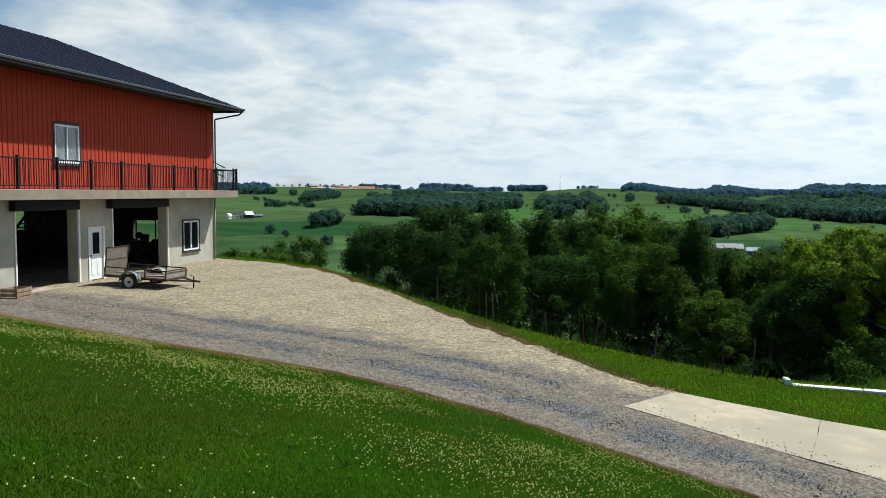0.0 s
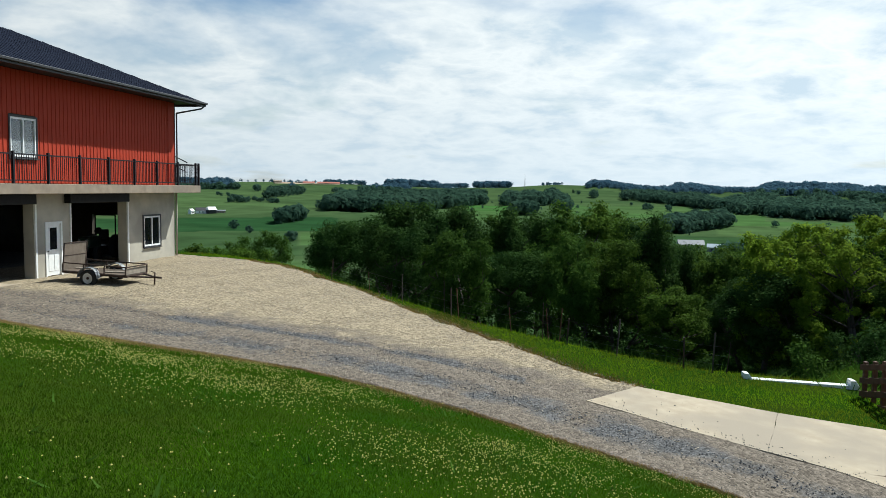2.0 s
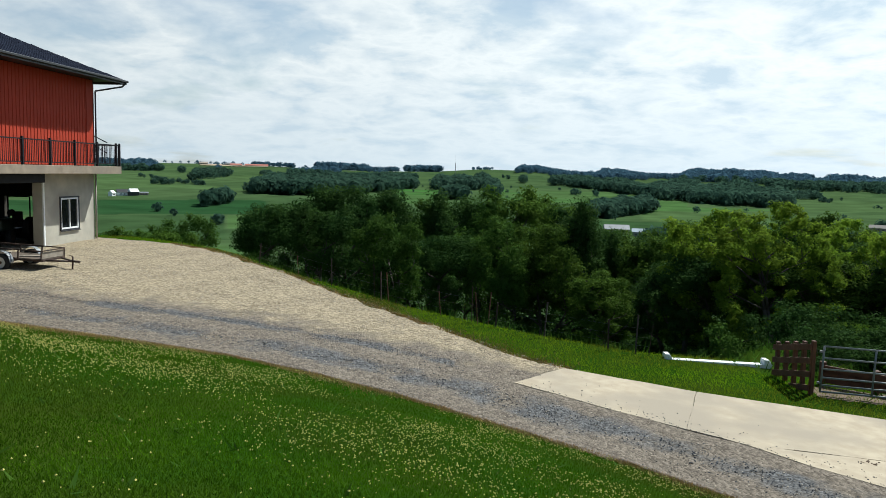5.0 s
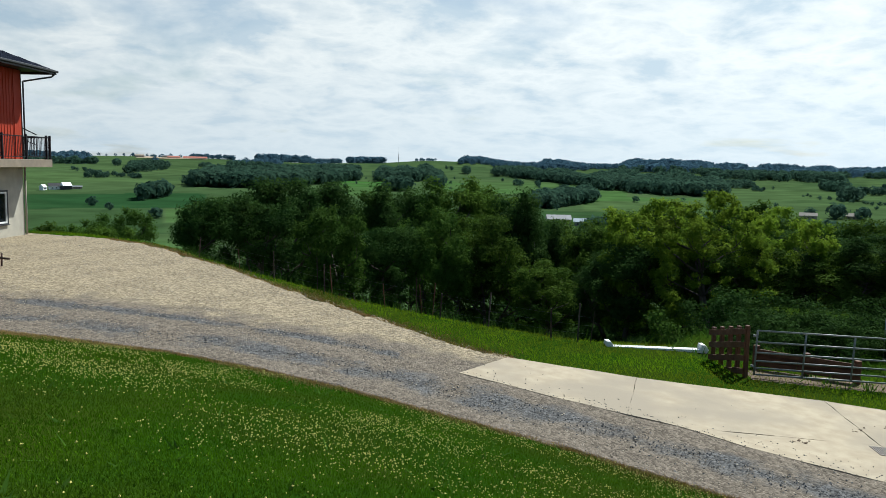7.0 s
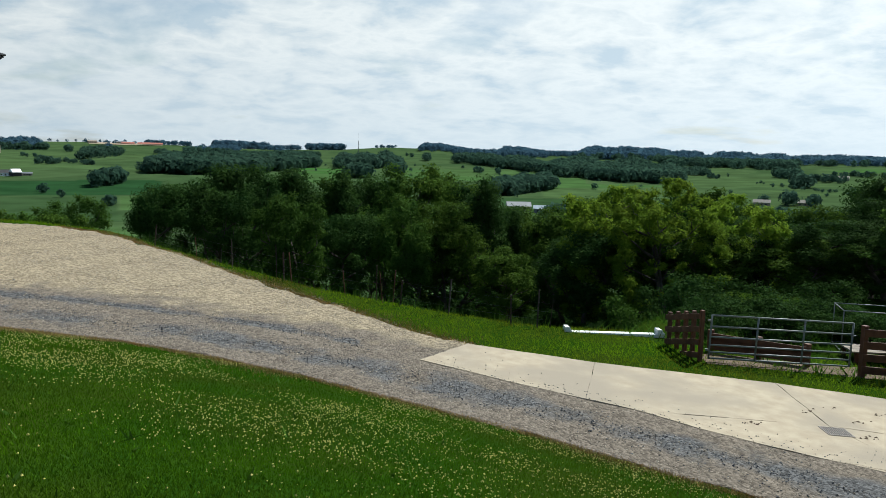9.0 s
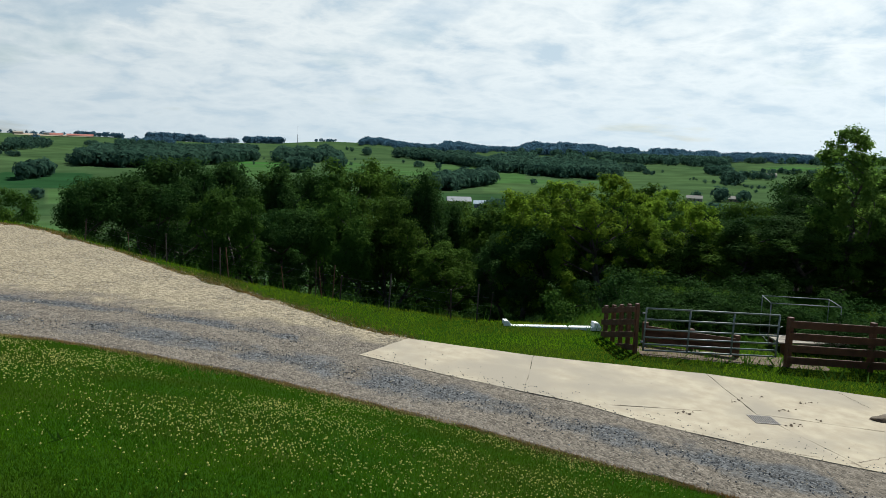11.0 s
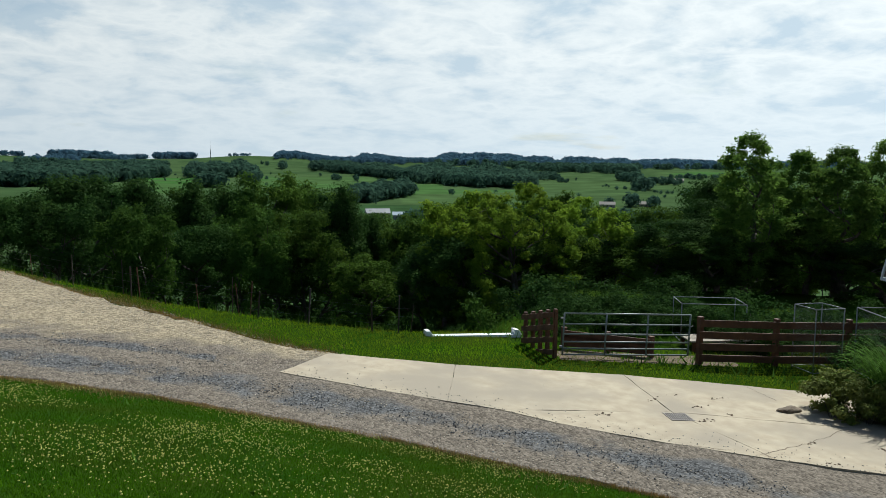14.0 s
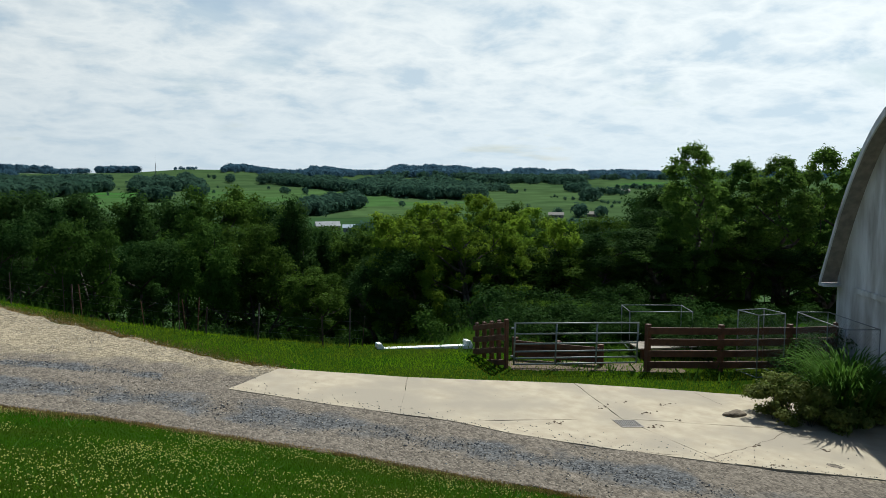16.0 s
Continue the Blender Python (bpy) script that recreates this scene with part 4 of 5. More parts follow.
GL, GR = Vector((11.98, 17.96)), Vector((15.75, 16.87))
board_fence([(15.97, 16.75), (18.12, 16.0), (20.1, 15.2), (21.6, 14.75)], .2, "dark brown stained board fence with four wide boards")
board_fence([(11.92, 18.0), (11.93, 18.4), (11.94, 18.8), (11.94, 19.2), (11.93, 19.6)], .15, "dark brown board fence running down beside the gate", face=-.15, sink=.42, post_w=.1)
board_fence([(12.85, 18.95), (13.9, 18.25), (14.95, 17.6)], .2, "low brown plank edge of a garden bed behind the gate", top=.58, boards=3)


def gate():
    """Six-rail tubular farm gate between two posts."""
    g0, g1 = on(*GL), on(*GR)
    d = (g1 - g0)
    e = d.xy.normalized()
    L = d.xy.length - .22
    m = Matrix(((e.x, -e.y, 0, g0.x + e.x * .14), (e.y, e.x, 0, g0.y + e.y * .14), (d.z / d.xy.length, 0, 1, g0.z), (0, 0, 0, 1)))
    t = thing("farm_gate", m, "closed galvanised six-rail tubular farm gate", "gate")
    for z in (.10, .27, .46, .68, .96, 1.26):
        bm = bmesh.new()
        tube(bm, (0, 0, z), (L, 0, z), .024)
        part("rail", bm, M_GATE, t)
    for x in (.0, L * .33, L * .66, L):
        bm = bmesh.new()
        tube(bm, (x, 0, .08), (x, 0, 1.27), .026)
        part("upright", bm, M_GATE, t)
    bm = bmesh.new()
    tube(bm, (L, 0, .9), (L + .1, 0, .95), .012)
    part("latch_chain", bm, M_GALV, t)
    for z in (.3, 1.1):
        part("hinge", boxes((-.1, .02, -.02, .02, z, z + .05)), M_GALV, t)


gate()


def dirt_strip():
    """Trodden bare earth under and behind the gate."""
    d = (GR - GL).normalized()
    n = Vector((-d.y, d.x))
    rnd = random.Random(12)
    verts, faces = [], []
    for i in range(40):
        p = GL + d * (i / 39 * ((GR - GL).length + 1.6))
        for j in range(6):
            q = p + n * (-.35 + j * .3 + rnd.uniform(-.1, .1))
            verts.append((q.x, q.y, gz(q.x, q.y) + (.02 if 0 < j < 5 and 0 < i < 39 else -.03)))
    for i in range(39):
        faces += [(i * 6 + j, i * 6 + j + 1, i * 6 + j + 7, i * 6 + j + 6) for j in range(5)]
    tagged(new("bare_ground", raw("bare_ground", verts, faces, M_EARTH, True)), "trodden brown earth under the farm gate", "bare ground", kind="structure")


dirt_strip()


def white_wall():
    """Low white concrete wall with raised ends at the brow of the slope."""
    a, b = Vector((9.26, 20.84)), Vector((12.25, 20.35))
    d = (b - a).normalized()
    za, zb = float(near_z(a.x, a.y)), float(near_z(b.x, b.y))
    m = Matrix(((d.x, -d.y, 0, a.x), (d.y, d.x, 0, a.y), ((zb - za) / (b - a).length, 0, 1, za + .04), (0, 0, 0, 1)))
    t = thing("retaining_wall", m, "low white-painted concrete wall with raised ends", "wall")
    L = (b - a).length
    part("wall_body", boxes((0, L, 0, .25, -.9, -.035), bevel=.008), M_WHITE, t)
    for x in (0, L - .24):
        bm = boxes((x, x + .24, -.02, .3, -.06, .11), bevel=.008)
        for v in bm.verts:
            if v.co.z > .1:
                v.co.x = x + .07 + (v.co.x - x - .12) * .55
        part("end_block", bm, M_WHITE, t)


white_wall()


def kennel(m, L, W, H, label, mesh=True):
    """Tube frame of a dog run with chain-link panels."""
    t = thing("kennel_frame", m, label, "kennel", "tube kennels")
    corners = ((0, 0), (L, 0), (L, W), (0, W))
    for (a, b), (c, e) in zip(corners, corners[1:] + corners[:1]):
        bm = bmesh.new()
        tube(bm, (a, b, 0), (a, b, H), .015)
        part("upright", bm, M_GALV, t)
        for z in (.06, H):
            bm = bmesh.new()
            tube(bm, (a, b, z), (c, e, z), .014)
            part("rail", bm, M_GALV, t)
        if mesh:
            bm = bmesh.new()
            k = int(math.hypot(c - a, e - b) / .11)
            for i in range(-int(H / .11), k):
                for s in (0, 1):
                    p0, p1 = max(0, i), min(k, i + int(H / .11))
                    za, zb = (p0 - i) * .11, (p1 - i) * .11
                    if s:
                        za, zb = H - za, H - zb
                    f0, f1 = p0 / k, p1 / k
                    tube(bm, (a + (c - a) * f0, b + (e - b) * f0, za), (a + (c - a) * f1, b + (e - b) * f1, zb), .0011, n=3)
            tagged(part("chain_link", bm, M_GALV, t), kind="stuff")
    return t


kennel(Matrix.Translation(on(18.36, 14.9)) @ pose(0, 0, 0, 0, 0, -12), .9, .9, 1.85, "galvanised tube dog run with chain-link panels")
kennel(Matrix.Translation(on(19.8, 14.75)) @ pose(0, 0, 0, 0, 0, -117), 2.6, .9, 1.85, "long galvanised chain-link run beside the old barn")
kennel(Matrix.Translation(on(17.3, 19.0)) @ pose(0, 0, 0, 0, 0, -30), 2.0, 1.3, 1.28, "low tube frame behind the board fence", False)


def pallet():
    t = thing("timber_platform", Matrix.Translation(on(16.8, 18.0, .3)) @ pose(0, 0, 0, 0, 0, -20), "pale timber platform on short legs behind the fence", "platform")
    for i in range(6):
        part("plank", boxes((0, 2.6, i * .17, i * .17 + .15, 0, .04)), M_OLDBOARD, t)
    for x in (.1, 2.4):
        for y in (.05, .9):
            part("leg", boxes((x, x + .09, y, y + .09, -.5, 0)), M_FENCE, t)


pallet()


def wire_fence():
    """Steel and timber posts with four wires along the brow."""
    t = thing("wire_fence", Matrix(), "wire fence on thin steel and timber posts along the brow", "fence")
    pts = [(-3.3, 33.7), (-1.5, 31.1), (-.2, 29.3), (1.31, 27.5), (1.53, 27.2), (1.8, 26.9), (3.4, 25.1), (4.26, 24.3), (4.45, 24.1), (4.7, 23.9), (4.9, 23.7), (6.2, 22.7), (7.85, 21.6), (8.55, 21.3), (8.9, 21.2)]
    rnd = random.Random(8)
    for i, (x, y) in enumerate(pts):
        bm = bmesh.new()
        h = rnd.uniform(.75, 1.2)
        lean = Vector((rnd.uniform(-.12, .12), rnd.uniform(-.1, .1), h))
        p = on(x, y, -.3)
        tube(bm, p, p + Vector((lean.x, lean.y, h + .3)), rnd.choice((.014, .018, .026)), n=6)
        part("post", bm, rnd.choice((M_RUST, M_BARK, M_RUST, M_FENCE)), t)
    for h in (.25, .5, .75):
        for p, q in zip(pts[:-1], pts[1:]):
            bm = bmesh.new()
            tube(bm, on(*p, h), on(*q, h), .002, n=3)
            part("wire", bm, M_GALV, t)


wire_fence()

# ---- old white barn with a bowed roof ----


def old_barn():
    """Gable end with a gothic-arched roof; x runs across the gable, y away along the barn."""
    c = Vector((21.7, 14.86))
    turn = radians(-122)
    m = Matrix.Translation((c.x, c.y, gz(c.x, c.y))) @ Matrix.Rotation(turn, 4, "Z")
    t = thing("old_barn", m, "old white-painted barn with flaking boards and a bowed roof", "barn")
    W, E, P, D = 9.2, 2.68, 7.75, 14.0
    # pointed bow of the roof
    prof = [(W / 2 * k / 14, E + (P - E) * (1 - (1 - k / 14) ** 2)) for k in range(15)]
    n = int(W / .2)
    for i in range(n):
        x0, x1 = i * W / n + .004, (i + 1) * W / n - .004
        zs = []
        for x in (x0, x1):
            q = x if x < W / 2 else W - x
            zs.append(float(np.interp(q, [p[0] for p in prof], [p[1] for p in prof])))
        bm = bmesh.new()
        vs = [bm.verts.new(v) for v in ((x0, 0, -.3), (x1, 0, -.3), (x1, 0, zs[1]), (x0, 0, zs[0]), (x0, .03, -.3), (x1, .03, -.3), (x1, .03, zs[1]), (x0, .03, zs[0]))]
        for f in ((0, 1, 2, 3), (7, 6, 5, 4), (0, 4, 5, 1), (1, 5, 6, 2), (2, 6, 7, 3), (3, 7, 4, 0)):
            bm.faces.new([vs[j] for j in f])
        part("board", bm, M_BARNWHITE, t)
    part("inner_gable", boxes((.05, W - .05, .035, .06, -.3, E)), M_INTERIOR, t)
    part("side_wall", boxes((0, .12, .06, D, -.3, E)), M_BARNWHITE, t)
    part("side_wall", boxes((W - .12, W, .06, D, -.3, E)), M_BARNWHITE, t)
    part("back_wall", boxes((.12, W - .12, D - .1, D, -.3, E)), M_BARNWHITE, t)
    flare = [(-.1, E - .12)] + prof[1:]
    full = flare + [(W - x, z) for x, z in flare[-2::-1]]
    bm = bmesh.new()
    rows = [[bm.verts.new((x, y, z + o)) for x, z in full] for y, o in ((-.45, .0), (D + .4, .0), (D + .4, .1), (-.45, .1))]
    for r0, r1 in zip(rows, rows[1:] + rows[:1]):
        for i in range(len(full) - 1):
            bm.faces.new((r0[i], r0[i + 1], r1[i + 1], r1[i]))
    part("roof", bm, M_SHINGLE, t, "brown-grey shingled bow roof")
    bm = bmesh.new()
    rows = [[bm.verts.new((x, y, z + o)) for x, z in full] for y, o in ((-.5, -.1), (-.455, -.1), (-.455, .12), (-.5, .12))]
    for r0, r1 in zip(rows, rows[1:] + rows[:1]):
        for i in range(len(full) - 1):
            bm.faces.new((r0[i], r0[i + 1], r1[i + 1], r1[i]))
    part("barge_board", bm, M_BARNWHITE, t, "weathered barge board")
    part("eave_board", boxes((-.14, .3, -.5, .05, E - .2, E - .13)), M_BARNWHITE, t)
    part("door_rail", boxes((1.2, 6, -.07, -.01, 2.45, 2.6)), M_BARNWHITE, t)


old_barn()

# ---- trees ----


def leaf_cloud(centres, radii, n, size, seed, flat=0.75):
    """Many small leaf sprays on the shells of uneven clumps, facing outwards and up, with a darker dense core."""
    rs = np.random.RandomState(seed)
    w = radii ** 2
    k = rs.choice(len(centres), n, p=w / w.sum())
    d = rs.normal(size=(n, 3))
    d /= np.linalg.norm(d, axis=1)[:, None]
    core = rs.uniform(0, 1, n) < .14
    rad = radii[k] * np.where(core, rs.uniform(.1, .55, n), rs.uniform(.55, 1.08, n) ** .7)
    bumps = 1 + .22 * np.sin(d[:, 0] * 5 + k * 1.7) * np.cos(d[:, 1] * 4.3 + k * 2.9) + .15 * np.sin(d[:, 2] * 7 + k)
    c = centres[k] + d * (rad * bumps)[:, None] * np.array([1, 1, flat])
    nrm = d * .8 + np.array([0, 0, .55]) + rs.normal(size=(n, 3)) * .45
    nrm /= np.linalg.norm(nrm, axis=1)[:, None]
    u = np.cross(nrm, rs.normal(size=(n, 3)))
    u /= np.linalg.norm(u, axis=1)[:, None]
    v = np.cross(nrm, u)
    s = size * rs.uniform(0.55, 1.35, n)[:, None] * np.where(core, 1.9, 1.0)[:, None]
    pts = np.stack([c - u * s, c + u * s * .55 + v * s * .62, c + u * s * .35 - v * s * .68], 1).reshape(-1, 3)
    return pts, np.arange(3 * n).reshape(n, 3)


def make_tree(seed, height, spread, bare, leaves, size, leaf, label, clumps=46, open_crown=False):
    """A tapered, forked trunk with limbs and a crown of leaf sprays; bare: share of the height with no crown."""
    rnd = random.Random(seed)
    t = thing("tree", pose(0, 0, 0), label, "tree", "trees of the wood")
    bm = bmesh.new()
    ends = []

    def limb(p, d, length, r, depth):
        segs = 4
        for i in range(segs):
            q = p + d * length / segs
            tube(bm, p, q, r * (1 - .6 * i / segs), r * (1 - .6 * (i + 1) / segs), 7 if depth < 2 else 5)
            p = q
            d = (d + Vector((rnd.uniform(-.25, .25), rnd.uniform(-.25, .25), rnd.uniform(-.02, .22)))).normalized()
            if depth < 2 and i > 0:
                for _ in range(2 if depth == 0 else 1):
                    a = rnd.uniform(0, 2 * math.pi)
                    e = (d * .55 + Vector((math.cos(a), math.sin(a), rnd.uniform(.0, .5)))).normalized()
                    limb(p, e, length * rnd.uniform(.45, .7), r * .45, depth + 1)
        ends.append(p)

    stems = 2 if rnd.random() < .4 else 1
    for k in range(stems):
        a = rnd.uniform(0, 6.28)
        d = Vector((math.cos(a) * .22 * (stems - 1), math.sin(a) * .22 * (stems - 1), 1)).normalized()
        limb(Vector((0, 0, -.3)), d, height * .78, .022 * height * (1 if stems == 1 else .75), 0)
    # keep the limbs inside the crown
    tall = max(v.co.z for v in bm.verts)
    f = min(1.0, height * .9 / tall)

    def inside(p):
        q = Vector((p.x, p.y, p.z * f if p.z > 0 else p.z))
        d = math.hypot(q.x, q.y)
        k = min(1.0, spread * .8 / d) if d > .01 else 1.0
        return Vector((q.x * k, q.y * k, q.z))

    for v in bm.verts:
        v.co = inside(v.co)
    ends = [inside(e) for e in ends]
    part("trunk", bm, M_BARK, t, "grey-brown bark")
    rs = np.random.RandomState(seed)
    cs, rr = [], []
    for e in ends:
        if e.z > height * bare:
            k = 1 - .5 * abs(e.z / height - .55)
            f = min(1.0, spread * k / max(.1, math.hypot(e.x, e.y)))
            cs.append((e.x * f, e.y * f, min(e.z, height * .95)))
            rr.append(rnd.uniform(.05, .10) * height * (.75 if open_crown else 1))
    while len(cs) < clumps:
        h = rnd.uniform(bare, .97)
        prof = math.sin(math.pi * min(1, (h - bare + .08) / (1.06 - bare))) ** .6
        a, q = rnd.uniform(0, 6.28), math.sqrt(rnd.uniform(.1 if not open_crown else .4, 1)) * spread * prof
        cs.append((q * math.cos(a), q * math.sin(a), h * height))
        rr.append(rnd.uniform(.045, .095) * height * (.52 if open_crown else 1))
    pts, quads = leaf_cloud(np.array(cs), np.array(rr), leaves, size, seed)
    pts[:, 2] *= height / max(pts[:, 2].max(), .1) if pts[:, 2].max() > height else 1
    part("crown", raw("crown", pts.tolist(), quads.tolist(), leaf), None, t, "crown of many small leaf sprays")
    return t


WOOD = "broad-leaved tree in the dense wood below the brow"
M_LEAF_A = surface("leaf_airy", (.080, .155, .026), (.130, .210, .036), .4, .85, spread=.35, trans=.55, spec=.03)
M_LEAF_M = surface("leaf_mid", (.044, .090, .012), (.076, .130, .017), .4, .85, spread=.35, trans=.35, spec=.03)
KINDS = [make_tree(11, 12, 3.3, .10, 19000, .115, M_LEAF, WOOD, 62), make_tree(12, 13, 2.8, .08, 19000, .11, M_LEAF_D, WOOD, 58), make_tree(13, 12, 3.5, .12, 19000, .12, M_LEAF_M, WOOD, 62),
         make_tree(14, 14, 2.4, .06, 18000, .11, M_LEAF_D, WOOD, 56), make_tree(15, 12, 3.1, .10, 19000, .115, M_LEAF_M, WOOD, 60), make_tree(16, 12.5, 2.9, .10, 19000, .115, M_LEAF, WOOD, 58)]
# height of the wood's outline seen from the lawn: heading and elevation, in degrees
OUTLINE_A = (-8.6, -7.6, -6, -3.5, -.2, 2.3, 5.6, 8.8, 11.2, 12.8, 14.7, 16.3, 18.0, 18.9, 23.0, 24.4, 26.7, 31.6, 35.3, 37.3, 41.3, 42.5, 44.3, 60)
OUTLINE_E = (-3.80, -2.80, -2.10, -1.70, -1.20, -0.85, -1.60, -1.20, -1.00, -0.60, -0.70, -1.10, -1.60, -3.75, -3.75, -3.15, -1.80, -1.80, -2.00, -3.15, -2.60, -1.80, -0.80, -0.20)


def place(kind, az, el, r, turn, group=True):
    """Stand a tree at a heading and distance so that its top reaches an elevation."""
    x, y = r * math.sin(radians(az)), r * math.cos(radians(az))
    g = gz(x, y)
    h = 3.65 + r * math.tan(radians(el)) - g
    H = max(v.co.z for c in kind.children for v in c.data.vertices)
    s = h / H
    return copy_thing(kind, Matrix.Translation((x, y, g)) @ pose(0, 0, 0, 0, 0, turn) @ Matrix.Diagonal((max(s * .9, .55), max(s * .9, .55), s, 1)))


rnd = random.Random(21)
az = -4.8
while az < 56:
    e = float(np.interp(az, OUTLINE_A, OUTLINE_E))
    place(KINDS[rnd.randrange(6)], az, e + rnd.choice((.3, .1, 0, -.3, -.6)), rnd.uniform(46, 53), rnd.uniform(0, 360))
    az += rnd.uniform(2.3, 3.3)
az = -1.0
while az < 50:
    e = float(np.interp(az, OUTLINE_A, OUTLINE_E))
    place(KINDS[rnd.randrange(6)], az, e - rnd.uniform(.8, 3.0), rnd.uniform(38, 43), rnd.uniform(0, 360))
    az += rnd.uniform(3.4, 5.2)
az = -5.2
while az < 60:
    if 17.5 < az < 24.5:
        az = 24.6
    e = float(np.interp(az, OUTLINE_A, OUTLINE_E))
    place(KINDS[rnd.randrange(6)], az, e - rnd.uniform(.2, .8), rnd.uniform(62, 78), rnd.uniform(0, 360))
    az += rnd.uniform(3.2, 5.0)
for k in range(7):
    place(KINDS[k % 6], 18.4 + k * .92, -3.62 + rnd.uniform(-.12, .18), rnd.uniform(47, 57), rnd.uniform(0, 360))
# bushes and a tree beyond the yard, built as tall trees placed to fit the view
for a, e, r in ((-14.9, -4.0, 76), (-13.8, -4.2, 72), (-12.7, -3.9, 78), (-11.9, -4.3, 74), (-10.2, -3.1, 96)):
    place(KINDS[int(r) % 6], a, e, r, r * 40)
# low growth of the wood's edge behind the gate and the barn
for k in range(13):
    place(KINDS[(k * 5 + 1) % 6], 25.5 + k * 2.7 + rnd.uniform(-.5, .5), -5.2 + .14 * k + rnd.uniform(-.8, .8), rnd.uniform(35, 38), rnd.uniform(0, 360))
# single trees that stand out
walnut = make_tree(31, 11, 4.6, .05, 30000, .10, M_LEAF_Y, "spreading yellow-green walnut tree behind the gate", 190, True)
place(walnut, 31.0, -1.25, 33.5, 40)
place(walnut, 35.2, -2.2, 38, 200)
place(walnut, 27.4, -1.9, 37, 120)
ash = make_tree(33, 14, 2.7, .12, 21000, .12, M_LEAF_A, "tall dark green tree with an airy upright crown", 150, True)
place(ash, 46.2, 2.45, 36, 10)
place(ash, 49.6, 1.3, 39, 100)
place(ash, 51.8, 1.5, 37, 220)
place(ash, 54.4, 2.1, 40, 300)
place(ash, 56.8, 2.0, 42, 30)
for k in (*KINDS, walnut, ash):
    for o in (*k.children_recursive, k):
        bpy.data.objects.remove(o)

# ---- undergrowth along the foot of the wood ----


def make_shrub(seed, h, n, leaf, label):
    rs = np.random.RandomState(seed)
    t = thing("shrub", pose(0, 0, 0), label, "shrub", "undergrowth shrubs")
    cs = np.column_stack([rs.uniform(-1, 1, 14) * h * .55, rs.uniform(-1, 1, 14) * h * .55, rs.uniform(.15, .8, 14) * h])
    pts, quads = leaf_cloud(cs, rs.uniform(.18, .32, 14) * h, n, .075, seed)
    bm = bmesh.new()
    for k in range(6):
        tube(bm, (0, 0, -.2), tuple(cs[k]), .03, .01, 5)
    part("stem", bm, M_BARK, t)
    part("foliage", raw("foliage", pts.tolist(), quads.tolist(), leaf), None, t)
    return t


SHRUBS = [make_shrub(41, 2.4, 2400, M_LEAF_D, "leafy shrub at the edge of the wood"), make_shrub(42, 2.0, 2200, M_LEAF, "leafy shrub at the edge of the wood"), make_shrub(43, 2.8, 2600, M_LEAF_D, "leafy shrub at the edge of the wood")]
for i in range(2, 16):
    a, r = radians(-4.5 + i * 3.4 + rnd.uniform(-.5, .5)), rnd.uniform(38, 43)
    x, y = r * math.sin(a), r * math.cos(a)
    if side(BREAK, np.array([x]), np.array([y]))[0] < 2.5:
        x, y = x * 1.12, y * 1.12
    s = rnd.uniform(.5, 1.0)
    copy_thing(SHRUBS[i % 3], Matrix.Translation((x, y, gz(x, y) - .05)) @ pose(0, 0, 0, 0, 0, rnd.uniform(0, 360)) @ Matrix.Diagonal((s, s, s, 1)))
# low tangle behind the gate
for i in range(16):
    a, r = radians(26.5 + i * 1.9 + rnd.uniform(-.4, .4)), rnd.uniform(27, 30)
    x, y = r * math.sin(a), r * math.cos(a)
    s = rnd.uniform(.35, .7)
    copy_thing(SHRUBS[i % 3], Matrix.Translation((x, y, gz(x, y) - .05)) @ pose(0, 0, 0, 0, 0, rnd.uniform(0, 360)) @ Matrix.Diagonal((s, s, s, 1)))
# dark-leaved shrubs added to stand in for the shaded ground behind the gate
for i in range(26):
    a, r = radians(33 + i * .95 + rnd.uniform(-.4, .4)), rnd.uniform(24.5, 29)
    x, y = r * math.sin(a), r * math.cos(a)
    s = rnd.uniform(.28, .55)
    copy_thing(SHRUBS[(i % 2) * 2], Matrix.Translation((x, y, gz(x, y) - .05)) @ pose(0, 0, 0, 0, 0, rnd.uniform(0, 360)) @ Matrix.Diagonal((s * 1.2, s * 1.2, s, 1)))
for i in range(46):
    a, r = radians(-3 + i * 1.4 + rnd.uniform(-.5, .5)), rnd.uniform(45, 56)
    x, y = r * math.sin(a), r * math.cos(a)
    s = rnd.uniform(1.0, 1.7)
    copy_thing(SHRUBS[i % 3], Matrix.Translation((x, y, gz(x, y) - .05)) @ pose(0, 0, 0, 0, 0, rnd.uniform(0, 360)) @ Matrix.Diagonal((s * 1.2, s * 1.2, s, 1)))
for k in SHRUBS:
    for o in (*k.children_recursive, k):
        bpy.data.objects.remove(o)

# ---- distance: woods, hedges, farmsteads ----


